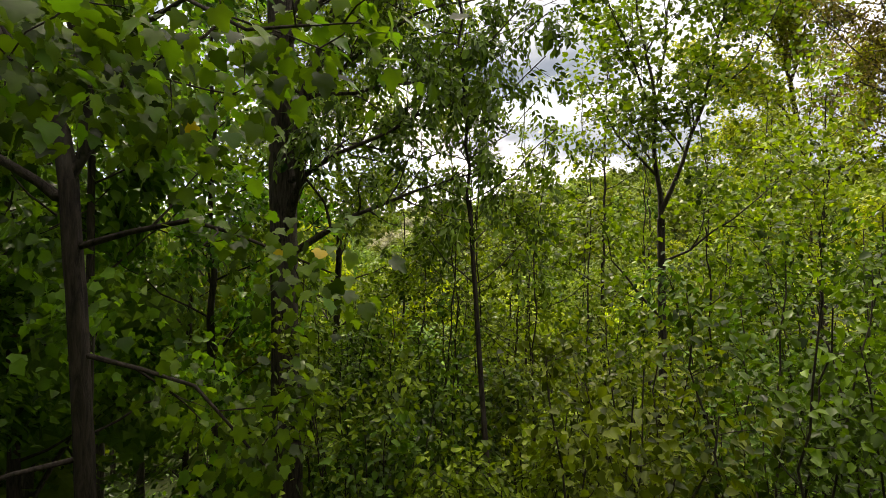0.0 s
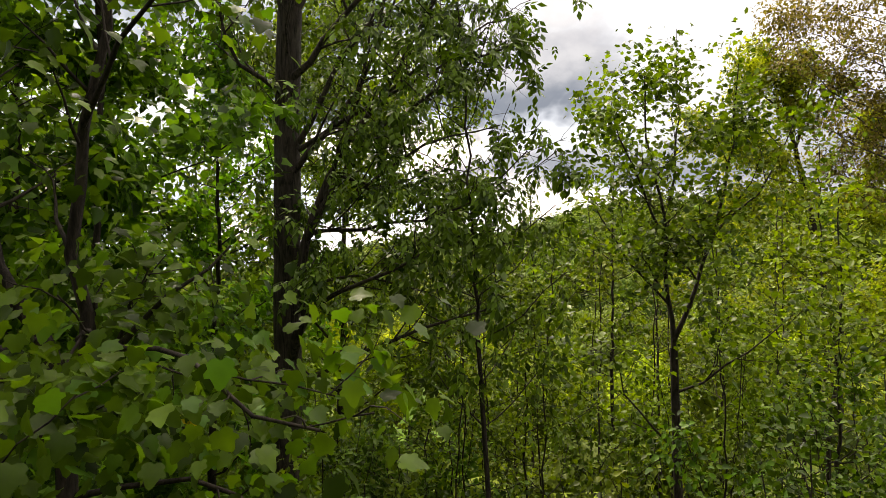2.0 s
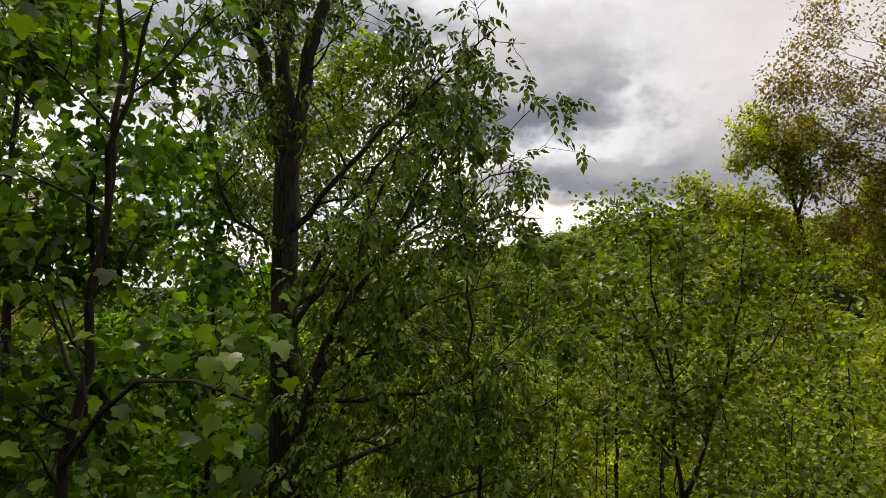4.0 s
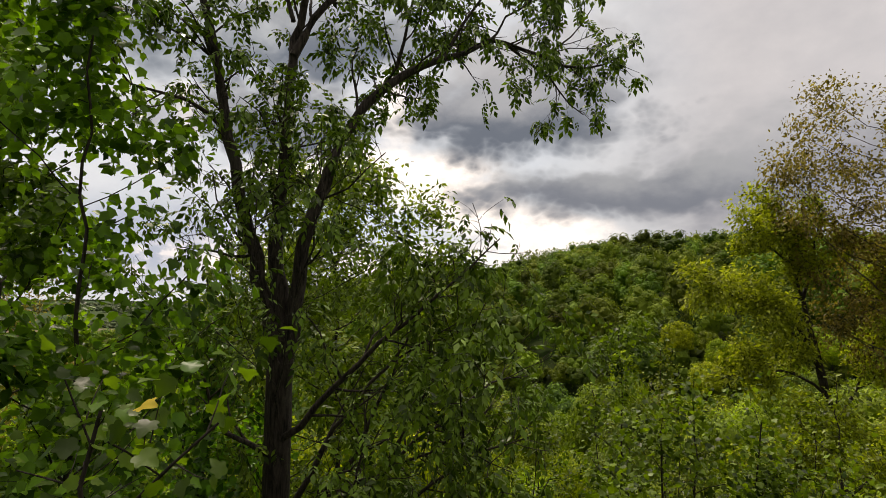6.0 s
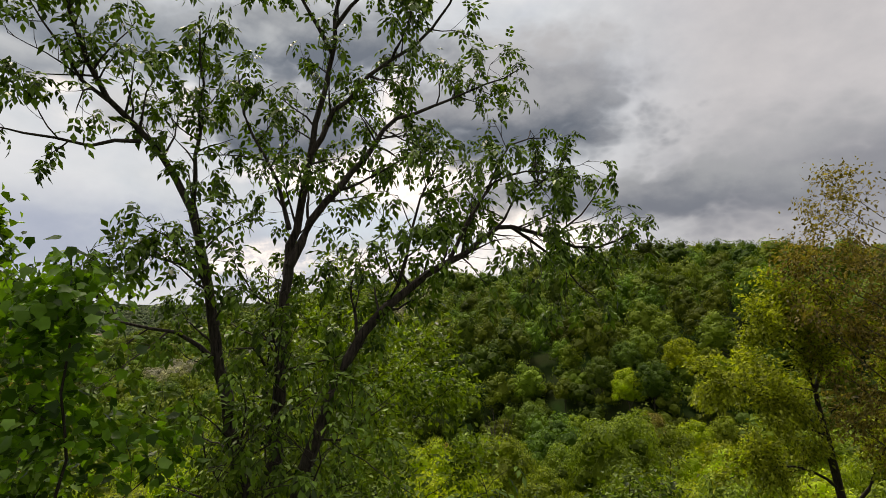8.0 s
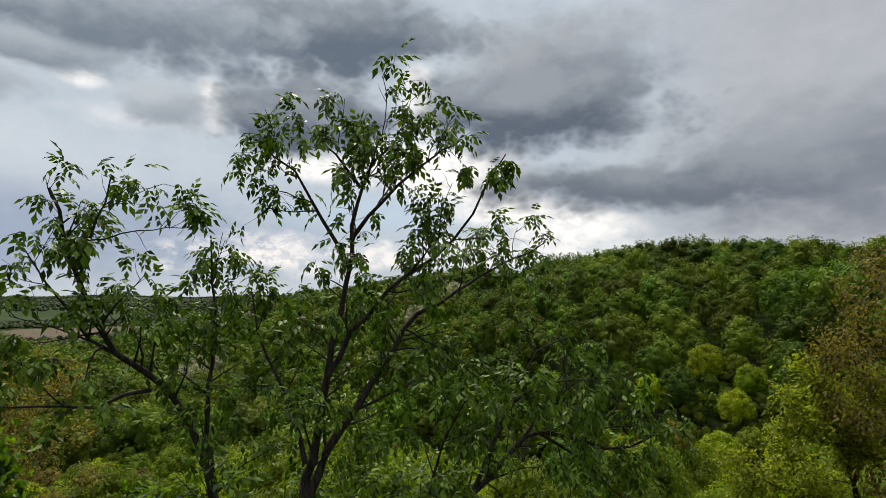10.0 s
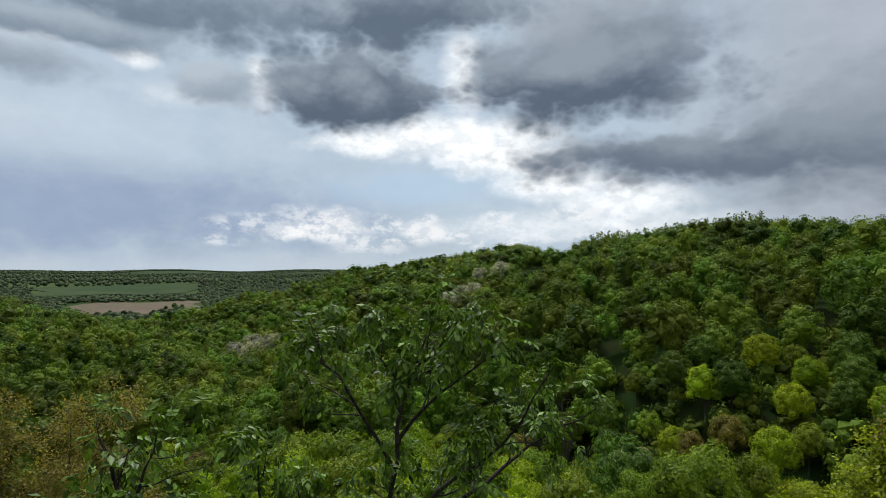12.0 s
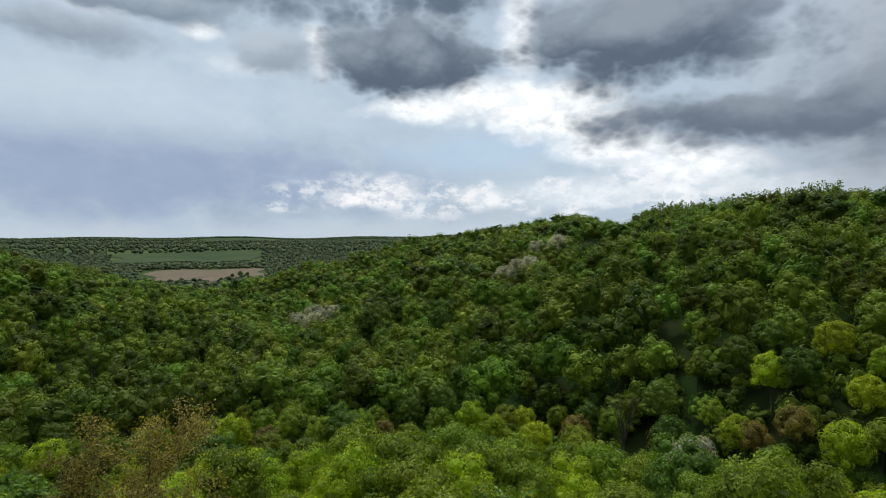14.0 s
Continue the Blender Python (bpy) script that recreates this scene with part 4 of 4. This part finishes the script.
upright_tree("olive_brown_tree", "rounded tree with olive-brown young leaves", 380, (-25.6, 26.8), 14.8, 2.8, 28, 0.16, LEAF_SMALL, 0.18, OLIVE, BARK_GREY, lowest=0.25,
             boughs=(1.4, 1.3, 0.7, 0.06, 0.15), twigs=(2.2, 0.5, 0.9, 0.02, 0.1), step=0.12, droop=0.2, count=17000, tuft=0.22)


# shrubs and undergrowth
def shrub(seed, x, y, top, width, template, size, mat, label):
    rng = np.random.default_rng(seed)
    z0 = float(ground_z(x, y)) - 0.1
    limbs = []
    for i in range(9):
        a = i * 0.9 + rng.uniform(-0.3, 0.3)
        out = width * rng.uniform(0.3, 1.0)
        zt = z0 + (top - z0) * rng.uniform(0.72, 1.0)
        d = np.array((math.cos(a), math.sin(a)))
        limbs.append(([(x + d[0] * 0.05, y + d[1] * 0.05, z0), (x + d[0] * out * 0.35, y + d[1] * out * 0.35, z0 + (zt - z0) * 0.55),
                       (x + d[0] * out, y + d[1] * out, zt)], 0.024, 0.006))
    woods, pos, dirs = grow(rng, limbs, (1.2, 0.75, 0.9, 0.05, 0.35), (2.5, 0.30, 0.9, 0.0, 0.15), 0.15)
    pos, dirs = thicken(rng, pos, dirs, 2300, 0.13, 2.0)
    ob = thing("shrub", (x, y, z0), label, "shrub", "undergrowth shrubs")
    for w in woods:
        w.v = [v - np.array((x, y, z0)) for v in w.v]
        part("stem", w.mesh("stem", BARK_DARK), ob)
    v, f = leaf_soup(rng, template, pos, dirs, size, 0.6, 0.9)
    part("foliage", mesh_np("foliage", v - np.array((x, y, z0)), f, mat), ob)


for k, (x, y, top, wd) in enumerate(((1.3, 4.4, 5.3, 0.9), (2.6, 4.6, 5.9, 1.0), (3.6, 4.2, 6.3, 1.0), (2.1, 6.0, 5.2, 1.1), (4.6, 6.2, 6.3, 1.3), (3.4, 6.1, 5.7, 1.1),
                                     (0.6, 6.2, 4.3, 1.1), (-0.8, 6.6, 4.2, 1.1), (5.6, 8.0, 6.6, 1.4), (1.6, 8.6, 4.9, 1.2), (0.2, 8.4, 4.4, 1.2), (-1.2, 10.2, 4.6, 1.3),
                                     (-1.0, 7.5, 5.6, 1.1), (-1.7, 9.2, 5.8, 1.2), (-0.2, 9.6, 5.4, 1.2), (4.7, 10.4, 6.2, 1.4), (7.2, 9.6, 6.8, 1.5), (2.9, 10.8, 5.4, 1.3))):
    shrub(500 + k, x, y, top, wd, LEAF_MED, 0.09 if y < 6.5 else 0.105, SHRUB if k % 3 else SAPLING,
          "bushy undergrowth shrub with drooping bright green leaves" if k % 3 else "bushy undergrowth shrub with yellow-green leaves")


# ------------------------------------------------------------------ the woods
LEAF_FLECK = (np.array([(-0.34, 0.0, 0.0), (0.34, 0.12, 0.0), (0.0, 1.0, -0.12)], float), np.array([(0, 1, 2)]))


def round_heart():
    g = (1 + 5 ** 0.5) / 2
    v = unit(np.array([(-1, g, 0), (1, g, 0), (-1, -g, 0), (1, -g, 0), (0, -1, g), (0, 1, g), (0, -1, -g), (0, 1, -g), (g, 0, -1), (g, 0, 1), (-g, 0, -1), (-g, 0, 1)], float))
    f = np.array([(0, 11, 5), (0, 5, 1), (0, 1, 7), (0, 7, 10), (0, 10, 11), (1, 5, 9), (5, 11, 4), (11, 10, 2), (10, 7, 6), (7, 1, 8),
                  (3, 9, 4), (3, 4, 2), (3, 2, 6), (3, 6, 8), (3, 8, 9), (4, 9, 5), (2, 4, 11), (6, 2, 10), (8, 6, 7), (9, 8, 1)])
    return v, f


HEART = round_heart()


def ball(rng, cen, rad):
    """The rough, dented heart of a lobe under its leaves."""
    v, f = HEART
    return cen + v * (rad * rng.uniform(0.72, 1.05, (len(v), 1))) * (1, 1, 0.9), f


def lobed_crown(rng, height, width, low, lobes, flecks, size, loose=1.06):
    """A domed crown heaped up of uneven lobes, each a dark heart under many small leaves. Gives verts, tris and the lobes' middles."""
    half = (height - low) * 0.52
    mid = np.array((0.0, 0.0, low + half * 0.85))
    axes = np.array((width, width, half))
    i = np.arange(lobes)
    zz = -0.5 + 1.46 * ((i + 0.5) / lobes)
    a = i * 2.4 + rng.uniform(-0.35, 0.35, lobes)
    ring = np.sqrt(np.maximum(1 - zz ** 2, 0.0))
    way = np.stack([ring * np.cos(a), ring * np.sin(a), zz], -1)
    cen = mid + way * axes * rng.uniform(0.58, 0.76, (lobes, 1))
    rad = width * min(0.62, 1.55 / lobes ** 0.5) * rng.uniform(0.78, 1.18, lobes)
    soup = Soup()
    if flecks:
        v, f = HEART
        soup.add(mid + v * axes * 0.54, f)
    for c, r in zip(cen, rad):
        bv, bf = ball(rng, c, r * 0.73)
        soup.add(bv, bf[bv[bf].mean(1)[:, 2] > c[2] - 0.45 * r])
    if not flecks:
        return np.concatenate(soup.v), np.concatenate(soup.f), cen
    n = int(flecks * 2.2)
    pick = rng.choice(lobes, n, p=rad ** 2 / (rad ** 2).sum())
    d = unit(rng.normal(size=(n, 3)) + way[pick] * 0.7)
    lump = 1 + 0.09 * np.sin(d[:, 0] * 7 + pick) * np.sin(d[:, 1] * 6 + 2 * pick) + 0.06 * np.sin(d[:, 2] * 9 + 3 * pick)
    p = cen[pick] + d * (rad[pick] * lump * rng.uniform(0.84, loose, n))[:, None]
    gap = np.linalg.norm(p[:, None] - cen[None], axis=2) / rad[None]
    gap[np.arange(n), pick] = 9
    keep = np.flatnonzero(gap.min(1) > 0.88)[:flecks]
    p, d = p[keep], d[keep]
    m = len(keep)
    face = unit(d + unit((p - mid) / axes) * 0.5 + rng.normal(size=(m, 3)) * 0.26)
    along = unit(np.cross(face, rng.normal(size=(m, 3))) - np.array((0, 0, 0.25)))
    soup.add(*spread_leaves(LEAF_FLECK, p, along, face, size * rng.uniform(0.6, 1.4, m)))
    return np.concatenate(soup.v), np.concatenate(soup.f), cen


LEAF_CLUMP = (np.array([(0, 0, 0), (0.42, 0.5, 0.05), (0, 1, -0.2), (-0.42, 0.5, 0.05)], float), np.array([(0, 1, 2), (0, 2, 3)]))


def wood_tree(seed, label, height, width, low, lobes, flecks, size, mat, bark):
    """A woodland tree of the middle distance, standing at the origin."""
    rng = np.random.default_rng(seed)
    v, f, cen = lobed_crown(rng, height, width, low, lobes, flecks, size, 1.22 if size < 0.4 else 1.08)
    tree = thing("woodland_tree", (0, 0, 0), label, "tree", "woodland trees")
    soup = Soup()
    line = smooth_line([(0, 0, -1.5), (0.1, 0.05, height * 0.3), (rng.normal() * 0.2, rng.normal() * 0.2, height * 0.8)], 1.2)
    tube(soup, line, np.linspace(0.02 * height * 0.75, 0.03, len(line)), 6, 0.06, rng)
    for c in cen[::2]:
        z = max(height * 0.2, c[2] - 0.5 * math.hypot(c[0], c[1]) - height * 0.12)
        limb = smooth_line([(0, 0, z), (c[0] * 0.45, c[1] * 0.45, z + (c[2] - z) * 0.6), tuple(c)], 4.0)
        tube(soup, limb, np.linspace(0.08, 0.02, len(limb)), 3)
    part("trunk", soup.mesh("trunk", bark), tree)
    part("crown", mesh_np("crown", v, f, mat, False), tree)
    return tree


def tree_pose(x, y, sink, scale, turn):
    return Matrix.Translation((x, y, float(ground_z(x, y)) - sink)) @ Matrix.Rotation(turn, 4, "Z") @ Matrix.Scale(scale, 4)


MID = [wood_tree(700, "woodland tree in fresh mid-green leaf", 15.5, 3.7, 4.0, 22, 5600, 0.25, GREEN, BARK_GREY),
       wood_tree(701, "woodland tree in bright yellow-green leaf", 14.5, 3.3, 3.5, 20, 5400, 0.23, BRIGHT, BARK_GREY),
       wood_tree(702, "woodland tree in yellow-green spring leaf", 14.0, 3.5, 3.5, 21, 5400, 0.23, YELLOWGREEN, BARK_GREY),
       wood_tree(703, "dark green broad-crowned woodland tree", 16.0, 4.0, 3.5, 24, 5600, 0.25, DARKGREEN, BARK_GREY),
       wood_tree(704, "narrow woodland tree in mid-green leaf", 16.0, 2.8, 3.0, 20, 5000, 0.23, GREEN, BARK_GREY)]
FAR = [wood_tree(720, "woodland tree in mid-green leaf", 19.0, 6.0, 4.0, 28, 3000, 0.44, GREEN, BARK_GREY),
       wood_tree(721, "woodland tree in bright green leaf", 18.0, 5.7, 4.0, 26, 3000, 0.42, BRIGHT, BARK_GREY),
       wood_tree(722, "woodland tree in yellow-green leaf", 17.0, 5.4, 4.0, 25, 2900, 0.42, YELLOWGREEN, BARK_GREY),
       wood_tree(723, "dark green broad-crowned woodland tree", 20.5, 6.8, 4.0, 32, 3200, 0.45, DARKGREEN, BARK_GREY),
       wood_tree(724, "woodland tree with olive-brown young leaf", 17.5, 5.6, 4.0, 25, 2800, 0.42, OLIVE, BARK_GREY),
       wood_tree(725, "pale flowering woodland tree", 15.5, 4.6, 4.5, 18, 2200, 0.40, BLOSSOM, BARK_PALE)]
rng = np.random.default_rng(77)
planted = set()


def plant(kind, x, y, scale):
    m = tree_pose(x, y, 0.1, scale, rng.uniform(0, 6.28))
    if kind.name not in planted:
        planted.add(kind.name)
        kind.matrix_basis = m
        return kind
    return copy_thing(kind, m)


# middle distance: 16 to 75 m
spots = []
for r in np.arange(23, 80, 6.0):
    n = int(r * 1.65 / 6.1)
    for i in range(n):
        a = -52 + 95 * (i + rng.uniform(0.25, 0.75)) / n
        rr = r + rng.uniform(-1.8, 1.8)
        spots.append((rr * math.sin(radians(a)), rr * math.cos(radians(a))))
KEEP_OFF = ((14, 21.5, 4.5), (14.9, 19.6, 4.0), (-22.5, 28.8, 5.2), (-25.4, 26.8, 4.2))
for x, y in spots:
    if any(math.hypot(x - a, y - b) < c for a, b, c in KEEP_OFF):
        continue
    shady = -48 < math.degrees(math.atan2(x, y)) < -1 and math.hypot(x, y) < 27
    k = int(rng.choice(5, p=(0.42, 0.26, 0.08, 0.10, 0.14) if shady else (0.24, 0.50, 0.16, 0.02, 0.08)))
    r = math.hypot(x, y)
    low = float(np.interp(math.degrees(math.atan2(x, y)), (-6, 2, 20, 27), (0, 1, 1, 0)))
    left = float(np.interp(math.degrees(math.atan2(x, y)), (-20, -5), (1, 0)))
    right = float(np.interp(math.degrees(math.atan2(x, y)), (13, 18), (0, 1)))
    top = float(np.interp(r, (20, 31, 56, 67, 78), (10.5 - 3.2 * low, 9.8 - 2.6 * low, 7.8 + 2.8 * left - 0.8 * low * (1 - right), 5.0 + 2.5 * left + 1.8 * right, 2.0 + left + 2.5 * right)))
    sc = min(max(top - float(ground_z(x, y)), 7.0), 20.0) / 15.0 * rng.uniform(0.86, 1.12)
    plant(MID[k], x, y, sc)
# a closed, shady canopy on the left; its outermost trees are unseen, added for shade
plant(MID[3], -10.5, 17.0, 0.74)
for a, r, sc in ((-22, 17.5, 0.84), (-31, 15.5, 0.84), (-40, 14.0, 0.84), (-50, 13.0, 0.85), (-35, 12.0, 0.74), (-45, 16.5, 0.85), (-60, 11.5, 0.84), (-70, 10.0, 0.86), (-27, 21.5, 0.84), (-36, 20.0, 0.84),
                 (-46, 19.0, 0.80), (-57, 17.0, 0.80), (-66, 15.0, 0.84), (-15, 19.5, 0.70)):
    plant(MID[(0, 3, 4)[a % 3]], r * math.sin(radians(a)), r * math.cos(radians(a)), sc)
# the wood goes on unseen round and behind the clearing, added to block sky light
for a, r, sc in ((85, 6.5, 0.85), (130, 6, 0.95), (178, 6, 1.0), (222, 6.2, 0.95), (268, 7, 0.9), (75, 9, 0.8), (98, 8, 0.9), (120, 10, 0.9), (142, 8.5, 1.0), (165, 10, 0.95), (188, 8.5, 0.9), (210, 9.5, 1.0), (232, 8.5, 0.9), (255, 9.5, 0.9), (278, 10.5, 0.9),
                 (110, 16, 1.0), (150, 16, 1.0), (200, 16, 1.0), (245, 16, 1.0)):
    plant(MID[(a // 7) % 5], r * math.sin(radians(a)), r * math.cos(radians(a)), sc)
# further: 80 to 165 m
for r in np.arange(84, 152, 8.8):
    n = int(r * 1.62 / 9.4)
    for i in range(n):
        a = -51 + 93 * (i + rng.uniform(0.15, 0.85)) / n
        rr = r + rng.uniform(-2.8, 2.8)
        x, y = rr * math.sin(radians(a)), rr * math.cos(radians(a))
        if math.hypot(x - 18.5, y - 100) < 7 or math.hypot(x - 11.4, y - 128) < 6:
            continue
        k = int(rng.choice(6, p=(0.48, 0.14, 0.06, 0.30, 0.02, 0.0)))
        plant(FAR[k], x, y, rng.uniform(0.66, 0.94))

def wood_stuff(name, label, mat, template_count, crown_args, spots, heights):
    """Far woods: many crowns joined into one."""
    r2 = np.random.default_rng(900 + len(name))
    soup = Soup()
    temps = []
    for i in range(template_count):
        temps.append(lobed_crown(r2, *crown_args)[:2])
    which = r2.integers(0, template_count, len(spots))
    shades = []
    for i, (tv, tf) in enumerate(temps):
        sel = spots[which == i]
        hs = heights[which == i]
        a = r2.uniform(0, 6.28, len(sel))
        ca, sa = np.cos(a)[:, None], np.sin(a)[:, None]
        wx = hs * r2.uniform(0.85, 1.2, len(sel))
        x = (tv[None, :, 0] * ca - tv[None, :, 1] * sa) * wx[:, None] + sel[:, 0:1]
        y = (tv[None, :, 0] * sa + tv[None, :, 1] * ca) * wx[:, None] + sel[:, 1:2]
        z = tv[None, :, 2] * hs[:, None] + ground_z(sel[:, 0], sel[:, 1])[:, None]
        v = np.stack([x, y, z], -1).reshape(-1, 3)
        f = (tf[None] + (np.arange(len(sel)) * len(tv))[:, None, None]).reshape(-1, 3)
        soup.add(v, f)
        shades.append(np.repeat(r2.uniform(0, 1, (len(sel), 3)), len(tv), axis=0))
    me = soup.mesh(name, mat, False)
    me.attributes.new("kind_of_tree", "FLOAT_VECTOR", "POINT").data.foreach_set("vector", np.concatenate(shades).astype(np.float32).ravel())
    ob = new(name, me)
    tagged(ob, label, "woods", kind="stuff")


def polar_spots(r2, r0, r1, gap, a0, a1):
    out = []
    r = r0
    while r < r1:
        n = int(r * math.radians(a1 - a0) / gap)
        a = np.radians(a0 + (a1 - a0) * (np.arange(n) + r2.uniform(0.1, 0.9, n)) / n)
        rr = r + r2.uniform(-0.4, 0.4, n) * gap
        out.append(np.stack([rr * np.sin(a), rr * np.cos(a)], -1))
        r += gap * 0.92
    return np.vstack(out)


def off_fields(p):
    az, r = np.degrees(np.arctan2(p[:, 0], p[:, 1])), np.hypot(p[:, 0], p[:, 1])
    ok = np.ones(len(p), bool)
    for a0, a1, r0, r1 in FIELDS:
        ok &= ~((az > a0) & (az < a1) & (r > r0) & (r < r1))
    return p[ok]


plant(FAR[4], 34.0, 120.0, 0.8)
for a, r, sc in ((-30.4, 748, 0.62), (-31.0, 742, 0.72), (-31.7, 745, 0.5)):          # field trees at the valley's mouth
    plant(FAR[3], r * math.sin(radians(a)), r * math.cos(radians(a)), sc)


def bare_tree(x, y, height, seed):
    """A leafless tree: a short trunk and a sheaf of pale rising limbs."""
    r3 = np.random.default_rng(seed)
    tree = thing("bare_tree", (x, y, float(ground_z(x, y))), "leafless tree with grey forked limbs", "tree", "bare trees")
    soup = Soup()
    tube(soup, np.array([(0, 0, -0.5), (0.1, 0, height * 0.15), (0.1, 0.1, height * 0.32)]), np.array((0.34, 0.27, 0.22)), 8, 0.05, r3)
    part("trunk", soup.mesh("trunk", BARK_GREY), tree)
    for i in range(7):
        a = i * 0.9 + r3.uniform(-0.3, 0.3)
        d = np.array((math.cos(a), math.sin(a), 0)) * height * r3.uniform(0.10, 0.24)
        line = smooth_line([(0.1, 0.1, height * r3.uniform(0.18, 0.31)), tuple(d * 0.45 + np.array((0, 0, height * 0.55))), tuple(d + np.array((0, 0, height * r3.uniform(0.8, 1.0))))], 1.0)
        soup = Soup()
        tube(soup, line, np.linspace(0.16, 0.03, len(line)), 5, 0.05, r3)
        for f in r3.uniform(0.35, 0.95, 7):
            t = side_shoot(r3, line, f, r3.uniform(1.0, 2.6), 0.6, 0.10, 0.5, 0.15)
            tube(soup, t, np.linspace(0.05, 0.015, len(t)), 3)
        part("limb", soup.mesh("limb", BARK_GREY), tree)


for i, (x, y, h) in enumerate(((11.8, 134.0, 17.0), (-92.0, 208.0, 17.0), (-160.0, 172.0, 17.0), (-152.0, 165.0, 15.0))):
    bare_tree(x, y, h, 41 + i)

# pale flowering trees, in a knot in the valley and singly
FAR[5].matrix_basis = tree_pose(21.5, 112, 0.1, 1.0, 1.0)
for x, y, sc in ((-133, 276, 1.35), (-124, 272, 1.3), (-117, 280, 1.25), (-128, 286, 1.35), (-25, 292, 1.3), (-31, 287, 1.2), (-19, 296, 1.2), (-6, 327, 1.25), (-16, 320, 1.2)):
    copy_thing(FAR[5], tree_pose(x, y, 0.1, sc, x))

r2 = np.random.default_rng(5)
p = polar_spots(r2, 15, 160, 6.2, -52, 43)
wood_stuff("understorey", "leafy understorey bushes filling the gaps between the trees", WOODS, 5, (6.0, 3.4, 0.3, 5, 190, 0.55), p, r2.uniform(0.6, 1.1, len(p)))
p = polar_spots(r2, 155, 290, 9.4, -51, 42)
wood_stuff("hillside_woods", "dense mixed spring woods on the valley sides", WOODS, 7, (17.5, 5.4, 2.5, 12, 800, 0.66), p, r2.uniform(0.60, 1.16, len(p)))
p = polar_spots(r2, 293, 530, 11.0, -51, 42)
wood_stuff("ridge_woods", "dense mixed woods climbing to the ridge crest", WOODS, 7, (16.5, 5.8, 2.5, 8, 270, 0.9), p, r2.uniform(0.60, 1.10, len(p)))
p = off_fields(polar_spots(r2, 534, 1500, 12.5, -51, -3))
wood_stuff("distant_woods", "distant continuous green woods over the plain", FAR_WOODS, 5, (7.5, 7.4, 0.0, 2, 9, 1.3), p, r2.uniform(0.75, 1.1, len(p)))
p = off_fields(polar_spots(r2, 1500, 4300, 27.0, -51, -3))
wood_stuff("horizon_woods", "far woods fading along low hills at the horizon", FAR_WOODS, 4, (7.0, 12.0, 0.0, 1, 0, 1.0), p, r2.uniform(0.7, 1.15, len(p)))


def herb_layer():
    """Low leafy growth over the near ground."""
    r3 = np.random.default_rng(61)
    n = 16000
    rr, a = 42 * np.sqrt(r3.uniform(0, 1, n)), np.radians(r3.uniform(-70, 70, n))
    x, y = rr * np.sin(a), rr * np.cos(a)
    pos = np.stack([x, y, ground_z(x, y) + r3.uniform(0.05, 0.7, n)], -1)
    v, f = leaf_soup(r3, LEAF_SMALL, pos, r3.normal(size=(n, 3)), 0.22, 0.1, 1.2)
    tagged(new("herb_layer", mesh_np("herb_layer", v, f, SHRUB)), "low green herbs and seedlings on the woodland floor", "undergrowth", kind="stuff")


herb_layer()


def conifer_stand():
    """Dark pointed conifers on the shoulder of the ridge, and slim tall trees along its crest."""
    r3 = np.random.default_rng(8)
    soup = Soup()
    for i in range(46):
        az, r = radians(r3.uniform(-13.5, -6.0)), r3.uniform(430, 500)
        x, y = r * math.sin(az), r * math.cos(az)
        h, z0 = r3.uniform(13, 18), float(ground_z(x, y))
        t = r3.uniform(0.1, 1.0, 34)
        a = r3.uniform(0, 6.28, 34)
        w = (1.02 - t) * h * 0.17
        p = np.stack([x + np.cos(a) * w, y + np.sin(a) * w, z0 + h * t], -1)
        d = np.stack([np.cos(a), np.sin(a), np.full(34, -0.25)], -1)
        soup.add(*spread_leaves(LEAF_CLUMP, p - d * 1.2, d, np.array((0, 0, 1.0)) + d * 0.5, np.full(34, 3.4)))
    tagged(new("conifer_stand", soup.mesh("conifer_stand", DARKGREEN)), "dark pointed conifers standing among broadleaf woods", "woods", kind="stuff")
    soup = Soup()
    for i in range(130):
        az, r = radians(r3.uniform(7.5, 22.0)), r3.uniform(350, 425)
        x, y = r * math.sin(az), r * math.cos(az)
        h, z0 = r3.uniform(17.0, 20.5), float(ground_z(x, y))
        t = r3.uniform(0.3, 1.0, 70)
        a = r3.uniform(0, 6.28, 70)
        w = np.sin(t * 3.0) * 1.7
        p = np.stack([x + np.cos(a) * w, y + np.sin(a) * w, z0 + h * t], -1)
        d = unit(np.stack([np.cos(a), np.sin(a), r3.uniform(0.2, 1.0, 70)], -1))
        soup.add(*spread_leaves(LEAF_CLUMP, p, d, np.stack([np.cos(a), np.sin(a), np.full(70, 0.6)], -1), np.full(70, 1.25)))
        tube(soup, np.array([(x, y, z0), (x, y, z0 + h * 0.9)]), np.array((0.3, 0.1)), 4)
    tagged(new("ridge_trees", soup.mesh("ridge_trees", DARKGREEN)), "slim tall trees standing along the ridge crest", "woods", kind="stuff")


conifer_stand()
